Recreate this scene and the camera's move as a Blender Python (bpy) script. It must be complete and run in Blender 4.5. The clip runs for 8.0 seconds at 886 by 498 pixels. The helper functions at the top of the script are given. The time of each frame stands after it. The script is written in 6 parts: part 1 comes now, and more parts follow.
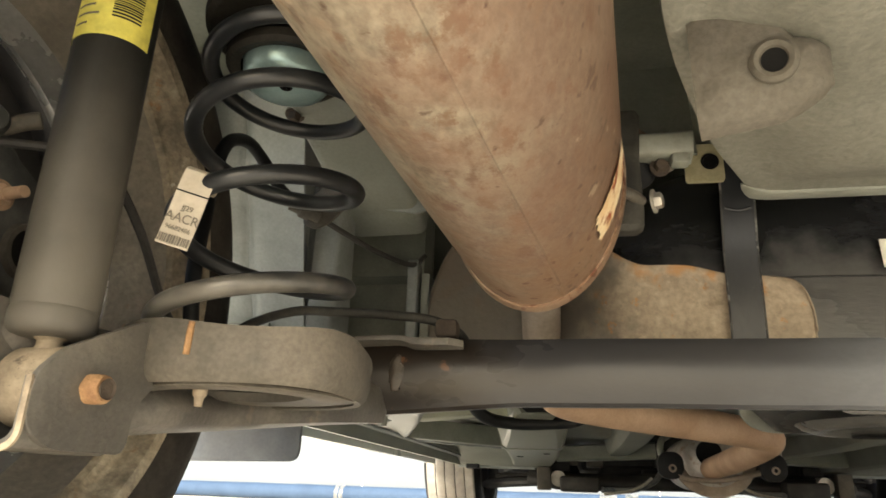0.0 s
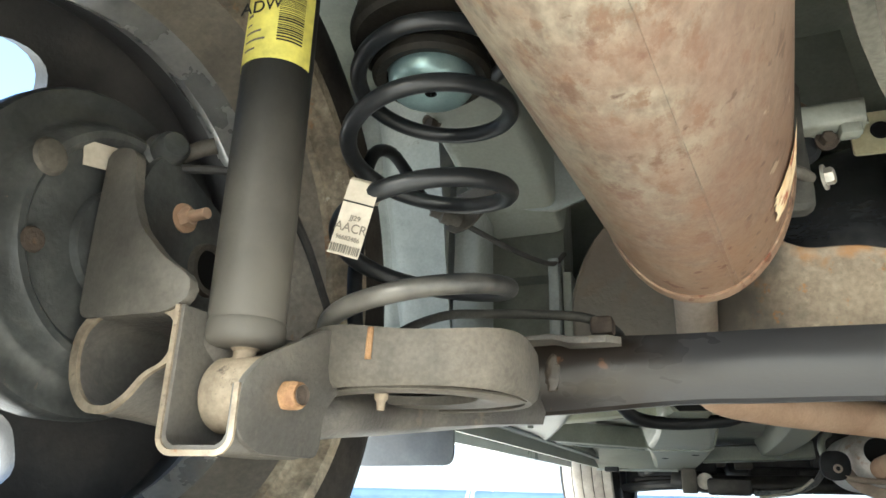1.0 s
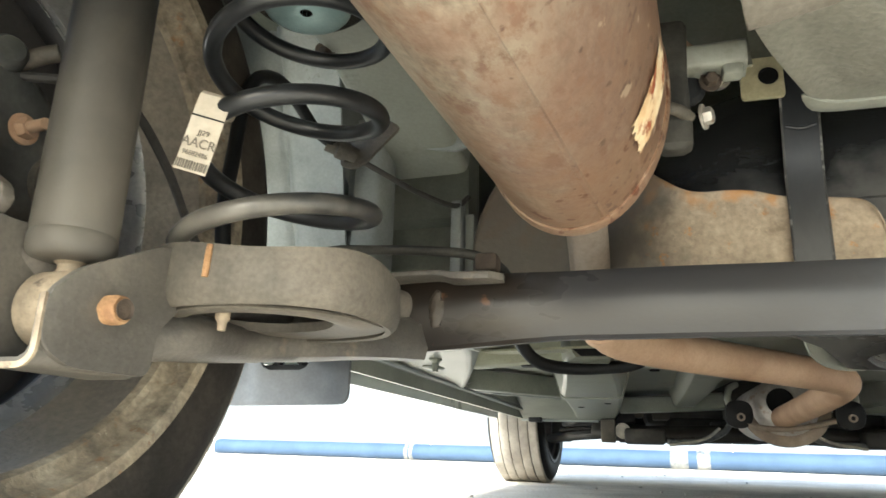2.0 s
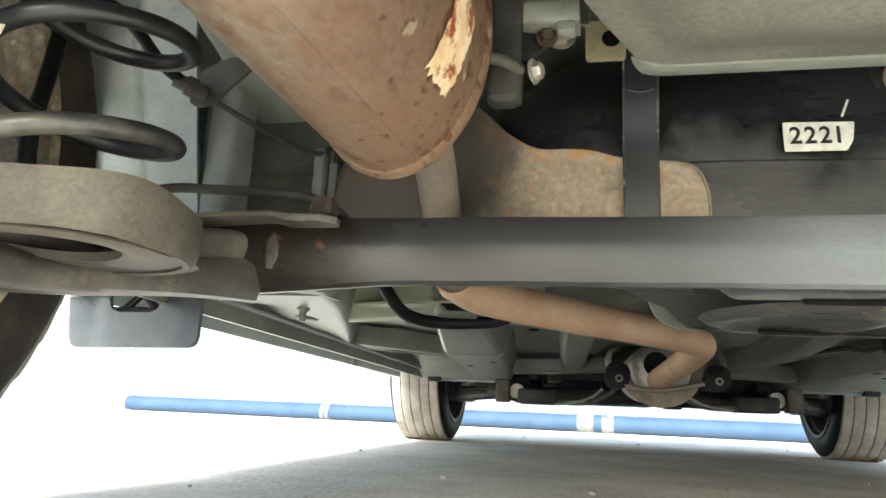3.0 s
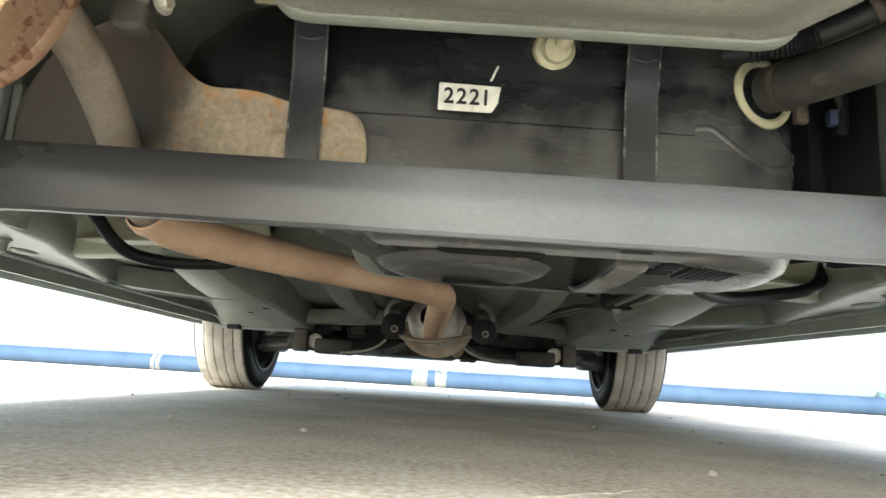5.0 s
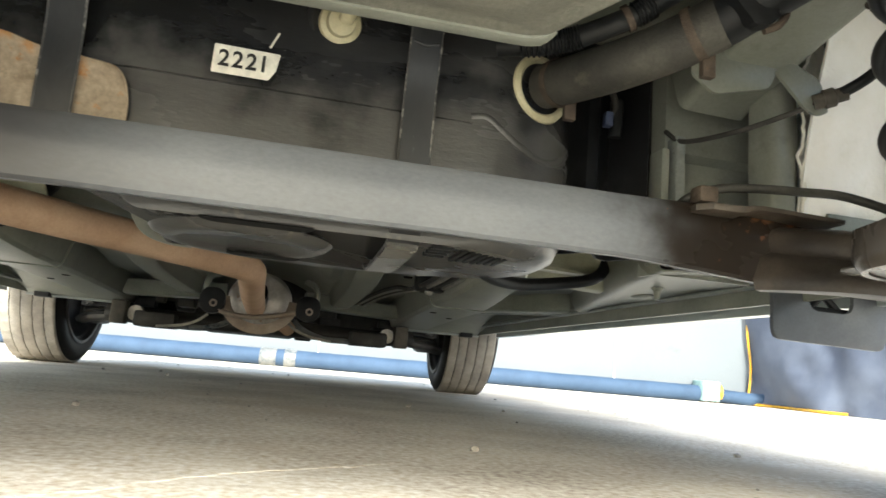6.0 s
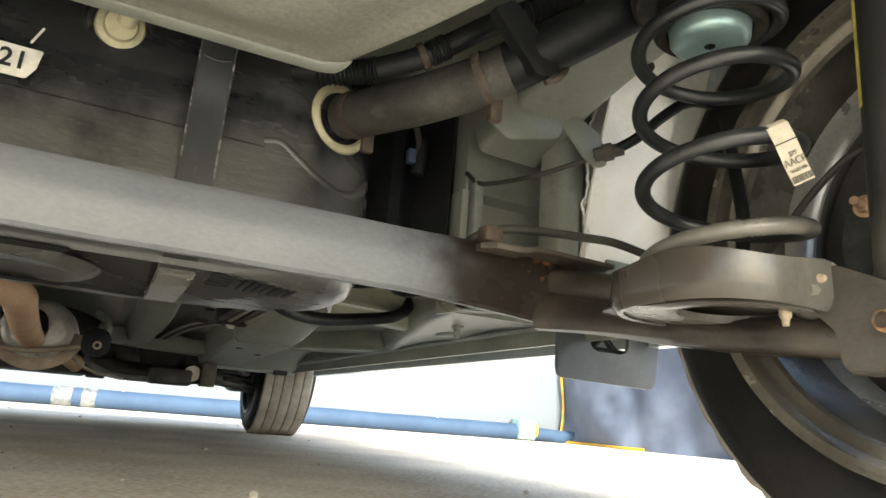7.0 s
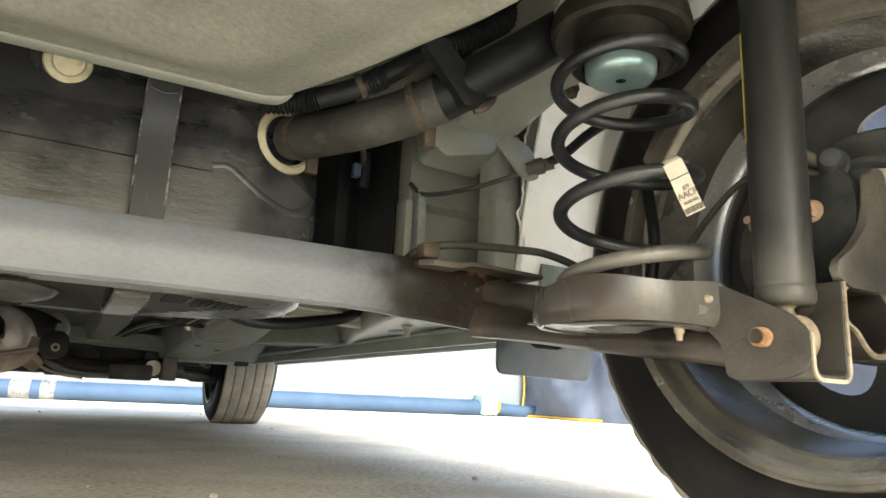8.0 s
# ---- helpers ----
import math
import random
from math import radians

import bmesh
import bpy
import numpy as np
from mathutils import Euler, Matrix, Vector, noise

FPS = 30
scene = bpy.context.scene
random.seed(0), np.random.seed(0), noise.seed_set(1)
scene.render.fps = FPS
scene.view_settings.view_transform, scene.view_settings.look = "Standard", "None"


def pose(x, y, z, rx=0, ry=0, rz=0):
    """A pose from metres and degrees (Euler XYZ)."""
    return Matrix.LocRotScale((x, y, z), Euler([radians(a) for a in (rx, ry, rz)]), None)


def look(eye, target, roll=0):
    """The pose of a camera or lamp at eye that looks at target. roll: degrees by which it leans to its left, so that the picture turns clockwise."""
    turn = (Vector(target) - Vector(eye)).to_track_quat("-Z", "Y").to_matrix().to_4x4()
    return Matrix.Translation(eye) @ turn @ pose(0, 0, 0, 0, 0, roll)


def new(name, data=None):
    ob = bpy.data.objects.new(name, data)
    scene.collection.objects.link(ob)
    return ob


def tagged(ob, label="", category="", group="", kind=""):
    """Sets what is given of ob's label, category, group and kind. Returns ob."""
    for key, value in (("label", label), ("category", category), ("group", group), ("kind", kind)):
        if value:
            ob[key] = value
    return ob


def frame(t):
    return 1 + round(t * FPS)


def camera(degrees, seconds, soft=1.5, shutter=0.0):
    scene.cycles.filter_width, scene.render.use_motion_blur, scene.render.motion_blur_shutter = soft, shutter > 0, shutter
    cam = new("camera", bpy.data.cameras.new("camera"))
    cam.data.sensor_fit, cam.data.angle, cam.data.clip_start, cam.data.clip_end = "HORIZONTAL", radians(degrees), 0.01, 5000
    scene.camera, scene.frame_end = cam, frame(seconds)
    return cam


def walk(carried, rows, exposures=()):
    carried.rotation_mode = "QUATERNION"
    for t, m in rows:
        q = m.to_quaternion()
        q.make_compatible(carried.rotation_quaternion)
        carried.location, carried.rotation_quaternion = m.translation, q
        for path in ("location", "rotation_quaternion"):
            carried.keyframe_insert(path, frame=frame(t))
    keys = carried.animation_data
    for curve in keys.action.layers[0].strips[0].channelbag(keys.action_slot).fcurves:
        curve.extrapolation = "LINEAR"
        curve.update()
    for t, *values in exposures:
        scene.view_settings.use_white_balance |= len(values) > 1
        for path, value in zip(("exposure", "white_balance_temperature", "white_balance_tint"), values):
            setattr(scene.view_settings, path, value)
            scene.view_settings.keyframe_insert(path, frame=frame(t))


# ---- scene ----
cam = camera(65.9, 8.0, 1.5, 0.15)
EXPOSURES = [(0.0, 2.75, 6800, 6), (0.5, 3.18, 5700, 1), (1.0, 3.27, 5550, 1), (2.2, 3.16, 5950, 2), (3.5, 3.0, 5800, 0), (4.7, 2.98, 5850, 1), (6.0, 2.78, 6150, 2), (6.5, 2.72, 6350, 3), (7.2, 2.88, 6250, 3), (8.0, 2.94, 6250, 3)]
PATH = [
    (0, (-0.324, -0.211, 0.131), (-0.673, 1.644, 0.791), 1.9),
    (0.5, (-0.349, -0.2, 0.124), (-0.863, 1.566, 0.909), 2.4),
    (1, (-0.356, -0.213, 0.128), (-1.018, 1.554, 0.792), 1.5),
    (1.5, (-0.342, -0.202, 0.119), (-1.0, 1.581, 0.743), 2.1),
    (2, (-0.308, -0.18, 0.112), (-0.84, 1.666, 0.667), 1.5),
    (2.2, (-0.302, -0.173, 0.11), (-0.768, 1.697, 0.643), 1.2),
    (3.3, (-0.188, -0.16, 0.095), (-0.502, 1.761, 0.552), 2.2),
    (3.5, (-0.165, -0.159, 0.095), (-0.449, 1.767, 0.552), 1.5),
    (4, (-0.131, -0.155, 0.096), (-0.337, 1.786, 0.531), 1.9),
    (4.5, (-0.093, -0.157, 0.088), (-0.198, 1.798, 0.496), 2.5),
    (4.7, (-0.064, -0.162, 0.085), (-0.119, 1.799, 0.474), 3.0),
    (5.8, (0.053, -0.168, 0.09), (0.368, 1.777, 0.431), 4.4),
    (6, (0.071, -0.172, 0.087), (0.478, 1.756, 0.43), 4.9),
    (6.5, (0.105, -0.17, 0.084), (0.774, 1.673, 0.477), 5.2),
    (7, (0.121, -0.167, 0.089), (0.956, 1.583, 0.58), 4.6),
    (7.5, (0.133, -0.18, 0.102), (1.052, 1.518, 0.626), 3.9),
    (8, (0.113, -0.229, 0.117), (1.054, 1.483, 0.547), 2.6),
]
walk(cam, [(t, look(eye, target, roll)) for t, eye, target, roll in PATH], EXPOSURES)

from mathutils import geometry

CAR_R = 0.257        # tyre radius
REAR_Y = 0.080       # rear axle
FRONT_Y = 2.375      # front axle

# ---------------------------------------------------------------- sky and sun
world = bpy.data.worlds.new("world")
scene.world = world
world.use_nodes = True
wn = world.node_tree.nodes
sky = wn.new("ShaderNodeTexSky")
sky.sky_type = "NISHITA"
sky.sun_disc = False
sky.sun_elevation = radians(33)
sky.sun_rotation = radians(188)
sky.air_density = 1.0
sky.dust_density = 3.0
wn["Background"].inputs["Strength"].default_value = 0.085
world.node_tree.links.new(sky.outputs["Color"], wn["Background"].inputs["Color"])
sun = new("sun", bpy.data.lights.new("sun", "SUN"))
sun.data.energy = 2.1
sun.data.angle = radians(12)
sun.data.color = (1.0, 0.96, 0.9)
sun.matrix_world = look((-1.3, -8.85, 6.0), (0, 0.4, 0))


# ---------------------------------------------------------------- materials
def surface(name, base, low=None, high=None, rough=0.6, metal=0.0, scale=18.0, fine=220.0, bump=0.15,
            patch=None, patch_scale=9.0, patch_edge=0.58, patch_soft=0.06, grain=0.25, coat=0.0, stretch=(1, 1, 1), dents=0.0,
            spots=None, spots_scale=120.0, spots_edge=0.62, spots_soft=0.04, more=(), pits=0.0, spec=None):
    """A worn surface: broad tone changes, fine grain, patches of dirt or rust with edges of their own, relief."""
    m = bpy.data.materials.new(name)
    m.use_nodes = True
    nt = m.node_tree
    n, l = nt.nodes, nt.links
    bsdf = n["Principled BSDF"]
    low = low or tuple(c * 0.72 for c in base)
    high = high or tuple(min(1, c * 1.25) for c in base)
    tc = n.new("ShaderNodeTexCoord")
    mp = n.new("ShaderNodeMapping")
    mp.inputs["Scale"].default_value = stretch
    l.new(tc.outputs["Object"], mp.inputs["Vector"])

    def cloud(s, detail=5.0, r=0.6):
        t = n.new("ShaderNodeTexNoise")
        t.inputs["Scale"].default_value = s
        t.inputs["Detail"].default_value = detail
        t.inputs["Roughness"].default_value = r
        l.new(mp.outputs["Vector"], t.inputs["Vector"])
        return t

    broad, small = cloud(scale), cloud(fine, 3.0)
    ramp = n.new("ShaderNodeValToRGB")
    ramp.color_ramp.elements[0].position, ramp.color_ramp.elements[0].color = 0.33, (*low, 1)
    ramp.color_ramp.elements[1].position, ramp.color_ramp.elements[1].color = 0.67, (*high, 1)
    mid = ramp.color_ramp.elements.new(0.5)
    mid.color = (*base, 1)
    l.new(broad.outputs["Fac"], ramp.inputs["Fac"])
    tint = n.new("ShaderNodeMix")
    tint.data_type, tint.blend_type = "RGBA", "OVERLAY"
    tint.inputs["Factor"].default_value = grain * 0.35
    l.new(ramp.outputs["Color"], tint.inputs["A"])
    crisp = n.new("ShaderNodeMapRange")
    crisp.inputs["From Min"].default_value, crisp.inputs["From Max"].default_value = 0.3, 0.7
    l.new(small.outputs["Fac"], crisp.inputs["Value"])
    l.new(crisp.outputs["Result"], tint.inputs["B"])
    holes = None
    colour = tint.outputs["Result"]
    for tone, size, start, soft in ((patch, patch_scale, patch_edge, patch_soft), (spots, spots_scale, spots_edge, spots_soft), *more):
        if not tone:
            continue
        marks = cloud(size, 8.0, 0.68)
        edge = n.new("ShaderNodeMapRange")
        edge.inputs["From Min"].default_value = start
        edge.inputs["From Max"].default_value = start + soft
        l.new(marks.outputs["Fac"], edge.inputs["Value"])
        mix = n.new("ShaderNodeMix")
        mix.data_type = "RGBA"
        l.new(edge.outputs["Result"], mix.inputs["Factor"])
        l.new(colour, mix.inputs["A"])
        mix.inputs["B"].default_value = (*tone, 1)
        colour = mix.outputs["Result"]
        holes = edge.outputs["Result"]
    l.new(colour, bsdf.inputs["Base Color"])
    rr = n.new("ShaderNodeMapRange")
    rr.inputs["To Min"].default_value, rr.inputs["To Max"].default_value = max(0.02, rough - 0.12), min(1, rough + 0.12)
    l.new(broad.outputs["Fac"], rr.inputs["Value"])
    l.new(rr.outputs["Result"], bsdf.inputs["Roughness"])
    bsdf.inputs["Metallic"].default_value = metal
    bsdf.inputs["Specular IOR Level"].default_value = spec if spec is not None else (0.3 if rough > 0.55 else 0.5)
    bsdf.inputs["Coat Weight"].default_value = coat
    b = n.new("ShaderNodeBump")
    b.inputs["Strength"].default_value = bump
    b.inputs["Distance"].default_value = 0.002
    l.new(small.outputs["Fac"], b.inputs["Height"])
    out = b
    if pits and holes is not None:
        b3 = n.new("ShaderNodeBump")
        b3.inputs["Strength"].default_value = pits
        b3.inputs["Distance"].default_value = -0.0015
        l.new(holes, b3.inputs["Height"])
        l.new(b.outputs["Normal"], b3.inputs["Normal"])
        b = out = b3
    if dents:
        b2 = n.new("ShaderNodeBump")
        b2.inputs["Strength"].default_value = dents
        b2.inputs["Distance"].default_value = 0.006
        l.new(broad.outputs["Fac"], b2.inputs["Height"])
        l.new(b.outputs["Normal"], b2.inputs["Normal"])
        out = b2
    l.new(out.outputs["Normal"], bsdf.inputs["Normal"])
    return m


M_CONCRETE = surface("ground_concrete", (0.66, 0.60, 0.51), (0.54, 0.485, 0.405), (0.78, 0.72, 0.62), 0.9, scale=4, fine=120, bump=0.42, grain=1.3, patch=(0.435, 0.370, 0.287), patch_scale=45, patch_edge=0.60, patch_soft=0.10, spots=(0.950, 0.883, 0.756), spots_scale=110, spots_edge=0.67, spots_soft=0.05, more=(((0.580, 0.499, 0.392), 1.4, 0.53, 0.1),))
M_WALL = surface("wall_paint", (0.126, 0.139, 0.149), (0.116, 0.128, 0.139), (0.134, 0.148, 0.159), 0.6, scale=0.8, fine=90, bump=0.1, grain=0.08, patch=(0.112, 0.119, 0.124), patch_scale=3, patch_edge=0.64)
M_HOSE = surface("hose_fabric", (0.033, 0.058, 0.101), (0.026, 0.048, 0.087), (0.041, 0.069, 0.117), 0.75, scale=6, fine=350, bump=0.35, patch=(0.048, 0.072, 0.113), patch_scale=5, patch_edge=0.62)
M_TARP = surface("tarp_fabric", (0.086, 0.099, 0.135), (0.065, 0.075, 0.107), (0.109, 0.124, 0.164), 0.6, scale=3, fine=500, bump=0.2)
M_YELLOW = surface("yellow_plastic", (0.55, 0.30, 0.015), rough=0.5, scale=20)
M_MINT = surface("mint_plastic", (0.20, 0.30, 0.29), rough=0.5, scale=20)
M_WHITE = surface("white_plastic", (0.121, 0.124, 0.121), (0.054, 0.065, 0.074), (0.169, 0.169, 0.162), 0.3, scale=30, grain=0.15, patch=(0.027, 0.038, 0.050), patch_scale=40, patch_edge=0.6)
M_BODY = surface("underbody_paint", (0.176, 0.187, 0.153), (0.123, 0.132, 0.106), (0.228, 0.237, 0.199), 0.38, scale=8, fine=260, bump=0.2, patch=(0.090, 0.084, 0.070), patch_scale=11, patch_edge=0.60, patch_soft=0.16, grain=0.25, dents=0.18, spots=(0.315, 0.315, 0.277), spots_scale=120, spots_edge=0.72, spots_soft=0.03)
M_PANEL = surface("panel_paint", (0.241, 0.253, 0.220), (0.200, 0.210, 0.179), (0.271, 0.287, 0.251), 0.38, scale=8, fine=260, bump=0.12, patch=(0.148, 0.146, 0.123), patch_scale=13, patch_edge=0.58, patch_soft=0.14, grain=0.2)
M_RISER = surface("seat_pan_paint", (0.300, 0.305, 0.215), (0.225, 0.228, 0.160), (0.360, 0.365, 0.265), 0.4, scale=9, fine=260, bump=0.15, patch=(0.150, 0.135, 0.095), patch_scale=14, patch_edge=0.60, patch_soft=0.14, grain=0.25)
M_BODYLIGHT = surface("body_primer", (0.237, 0.256, 0.242), (0.183, 0.199, 0.189), (0.285, 0.304, 0.290), 0.5, scale=14, fine=300, bump=0.2, patch=(0.107, 0.102, 0.089), patch_scale=20, patch_edge=0.66, grain=0.25)
M_SEALER = surface("seam_sealer", (0.90, 0.88, 0.82), (0.84, 0.82, 0.75), (0.93, 0.91, 0.86), 0.75, scale=16, fine=90, bump=0.8, grain=0.3, dents=0.6, patch=(0.20, 0.18, 0.155), patch_scale=34, patch_edge=0.70, patch_soft=0.03)
M_TUB = surface("wheel_well_paint", (0.187, 0.187, 0.160), (0.149, 0.149, 0.125), (0.225, 0.222, 0.190), 0.5, scale=7, fine=200, bump=0.55, patch=(0.264, 0.257, 0.222), patch_scale=16, patch_edge=0.64, patch_soft=0.12, grain=0.5, dents=0.35, spots=(0.118, 0.111, 0.091), spots_scale=45, spots_edge=0.72, spots_soft=0.04)
M_OUTER = surface("outer_paint", (0.45, 0.50, 0.50), rough=0.3, scale=3, coat=0.4, bump=0.02, grain=0.05)
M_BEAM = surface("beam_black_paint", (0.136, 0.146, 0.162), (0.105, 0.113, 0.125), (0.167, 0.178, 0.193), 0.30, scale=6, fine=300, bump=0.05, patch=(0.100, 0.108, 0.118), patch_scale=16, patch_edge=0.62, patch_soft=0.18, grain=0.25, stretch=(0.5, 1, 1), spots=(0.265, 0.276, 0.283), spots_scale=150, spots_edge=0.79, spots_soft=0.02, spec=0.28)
M_DUSTY = surface("dusty_black_steel", (0.091, 0.082, 0.067), (0.053, 0.049, 0.041), (0.140, 0.123, 0.100), 0.58, scale=13, fine=330, bump=0.2, patch=(0.164, 0.144, 0.112), patch_scale=20, patch_edge=0.59, patch_soft=0.2, grain=0.45, spots=(0.255, 0.226, 0.180), spots_scale=230, spots_edge=0.73, spots_soft=0.03, more=(((0.046, 0.041, 0.035), 15, 0.60, 0.16),))
M_EDGE = surface("bare_cut_steel", (0.281, 0.232, 0.166), (0.187, 0.148, 0.106), (0.375, 0.305, 0.218), 0.75, scale=50, fine=300, patch=(0.244, 0.139, 0.072), patch_scale=60, patch_edge=0.62, grain=0.4, spots=(0.131, 0.105, 0.082), spots_scale=90, spots_edge=0.60, spots_soft=0.08)
M_SHOCK = surface("shock_black_paint", (0.020, 0.020, 0.019), (0.014, 0.014, 0.013), (0.031, 0.031, 0.030), 0.52, scale=7, fine=420, bump=0.1, patch=(0.038, 0.036, 0.034), patch_scale=12, patch_edge=0.60, patch_soft=0.25, grain=0.3, stretch=(1, 1, 0.6), spots=(0.168, 0.163, 0.146), spots_scale=260, spots_edge=0.755, spots_soft=0.02, spec=0.3)
M_SPRING = surface("spring_black_coating", (0.015, 0.017, 0.019), (0.010, 0.011, 0.013), (0.029, 0.030, 0.032), 0.32, scale=24, fine=400, bump=0.08, patch=(0.060, 0.057, 0.052), patch_scale=40, patch_edge=0.70, patch_soft=0.1, grain=0.2)
M_RUBBER = surface("black_rubber", (0.007, 0.008, 0.009), (0.005, 0.005, 0.006), (0.015, 0.016, 0.017), 0.5, scale=18, fine=250, bump=0.15, spec=0.22)
M_SEAT = surface("seat_dusty_rubber", (0.019, 0.017, 0.013), (0.009, 0.008, 0.007), (0.041, 0.035, 0.027), 0.6, scale=30, fine=250, bump=0.3, grain=0.4)
M_HOSEDUST = surface("dusty_rubber_hose", (0.040, 0.039, 0.034), (0.022, 0.022, 0.020), (0.068, 0.066, 0.056), 0.62, scale=16, fine=300, bump=0.25, patch=(0.085, 0.078, 0.062), patch_scale=24, patch_edge=0.58, patch_soft=0.14, grain=0.4, spots=(0.30, 0.28, 0.24), spots_scale=190, spots_edge=0.75, spots_soft=0.03)
M_MUFFLER = surface("muffler_rust", (0.269, 0.232, 0.173), (0.142, 0.103, 0.076), (0.340, 0.310, 0.238), 0.42, metal=0.35, scale=5, fine=240, bump=0.22, patch=(0.128, 0.085, 0.061), patch_scale=7, patch_edge=0.52, patch_soft=0.18, grain=1.0, stretch=(0.875, 0.530, 0.849), spots=(0.378, 0.349, 0.264), spots_scale=12, spots_edge=0.57, spots_soft=0.14, more=(((0.189, 0.125, 0.081), 90, 0.535, 0.10), ((0.138, 0.088, 0.061), 48, 0.555, 0.10), ((0.252, 0.152, 0.076), 30, 0.60, 0.12), ((0.453, 0.442, 0.356), 75, 0.75, 0.04)), pits=0.1)
M_PIPE = surface("pipe_rust", (0.497, 0.339, 0.224), (0.393, 0.255, 0.164), (0.590, 0.421, 0.290), 0.65, metal=0.1, scale=10, fine=260, bump=0.15, patch=(0.323, 0.190, 0.116), patch_scale=30, patch_edge=0.68, grain=0.2)
M_TAILPIPE = surface("tailpipe_dusty", (0.30, 0.25, 0.20), (0.22, 0.175, 0.14), (0.40, 0.34, 0.28), 0.65, metal=0.2, scale=14, fine=240, bump=0.3, patch=(0.30, 0.17, 0.09), patch_scale=26, patch_edge=0.64)
M_WELD = surface("weld_brown_dirt", (0.060, 0.046, 0.035), (0.036, 0.028, 0.022), (0.096, 0.075, 0.057), 0.75, scale=40, fine=300, bump=0.4, patch=(0.120, 0.072, 0.042), patch_scale=60, patch_edge=0.64)
M_WELDRUST = surface("weld_pale_rust", (0.100, 0.075, 0.055), (0.055, 0.039, 0.028), (0.165, 0.135, 0.105), 0.7, scale=40, fine=260, bump=0.6, patch=(0.165, 0.085, 0.037), patch_scale=60, patch_edge=0.60, grain=0.6)
M_ARM = surface("arm_dark_paint", (0.100, 0.093, 0.081), (0.052, 0.046, 0.042), (0.181, 0.164, 0.139), 0.45, scale=12, fine=300, bump=0.3, patch=(0.216, 0.168, 0.125), patch_scale=26, patch_edge=0.58, patch_soft=0.16, grain=0.4, spots=(0.302, 0.262, 0.205), spots_scale=120, spots_edge=0.67, spots_soft=0.06)
M_HOOK = surface("hook_dusty_steel", (0.104, 0.095, 0.077), (0.070, 0.063, 0.050), (0.135, 0.124, 0.104), 0.7, scale=16, fine=240, bump=0.4, patch=(0.058, 0.049, 0.038), patch_scale=18, patch_edge=0.59, patch_soft=0.12, grain=0.5)
M_WORNEDGE = surface("worn_strap_edge", (0.05, 0.05, 0.05), (0.03, 0.03, 0.03), (0.10, 0.10, 0.095), 0.4, scale=20, fine=200, patch=(0.24, 0.235, 0.22), patch_scale=60, patch_edge=0.53, patch_soft=0.06)
M_TYREDUST = surface("tyre_dusty_rubber", (0.030, 0.027, 0.024), (0.015, 0.014, 0.013), (0.068, 0.060, 0.050), 0.75, scale=9, fine=220, bump=0.3, patch=(0.090, 0.076, 0.058), patch_scale=18, patch_edge=0.60, patch_soft=0.14, grain=0.4, spec=0.15)
M_RUSTBOLT = surface("bolt_rust", (0.30, 0.175, 0.085), (0.19, 0.10, 0.05), (0.40, 0.26, 0.14), 0.8, scale=60, fine=500, bump=0.4, grain=0.4)
M_SHIELD = surface("aluminium_shield", (0.324, 0.267, 0.198), (0.216, 0.175, 0.128), (0.421, 0.350, 0.263), 0.6, metal=0.35, scale=14, fine=150, bump=0.4, patch=(0.451, 0.210, 0.064), patch_scale=40, patch_edge=0.61, patch_soft=0.09, dents=0.3, grain=0.6, spots=(0.196, 0.156, 0.109), spots_scale=14, spots_edge=0.57, spots_soft=0.16, more=(((0.577, 0.474, 0.345), 34, 0.62, 0.10),))
M_RESON = surface("resonator_steel", (0.50, 0.475, 0.44), (0.38, 0.35, 0.31), (0.60, 0.575, 0.54), 0.4, metal=0.5, scale=18, fine=160, bump=0.15, patch=(0.27, 0.16, 0.09), patch_scale=24, patch_edge=0.60, patch_soft=0.12, grain=0.3)
M_BRACKET = surface("bracket_dark_paint", (0.103, 0.095, 0.081), (0.063, 0.058, 0.051), (0.152, 0.139, 0.115), 0.5, scale=12, fine=330, bump=0.2, patch=(0.183, 0.164, 0.130), patch_scale=17, patch_edge=0.60, patch_soft=0.2, grain=0.4, spots=(0.441, 0.393, 0.314), spots_scale=240, spots_edge=0.73, spots_soft=0.03)
M_BRACKETDARK = surface("bracket_darker_paint", (0.042, 0.038, 0.032), (0.023, 0.020, 0.017), (0.069, 0.062, 0.052), 0.42, scale=12, fine=330, bump=0.2, patch=(0.081, 0.067, 0.050), patch_scale=15, patch_edge=0.60, patch_soft=0.2, grain=0.4, spots=(0.252, 0.222, 0.180), spots_scale=240, spots_edge=0.75, spots_soft=0.03)
M_TANK = surface("tank_black_plastic", (0.016, 0.017, 0.019), (0.009, 0.010, 0.010), (0.030, 0.031, 0.032), 0.27, scale=6, fine=280, bump=0.12, patch=(0.054, 0.055, 0.056), patch_scale=9, patch_edge=0.54, patch_soft=0.22, grain=0.35, dents=0.3, spec=0.55, spots=(0.087, 0.088, 0.085), spots_scale=28, spots_edge=0.66, spots_soft=0.14, stretch=(0.5, 1, 1.7), more=(((0.116, 0.116, 0.112), 120, 0.70, 0.05),))
M_STRAP = surface("strap_steel", (0.020, 0.023, 0.027), (0.015, 0.016, 0.018), (0.034, 0.036, 0.039), 0.36, metal=0.2, scale=12, fine=200, bump=0.1, patch=(0.136, 0.143, 0.146), patch_scale=75, patch_edge=0.67, patch_soft=0.05, stretch=(1, 1, 0.4))
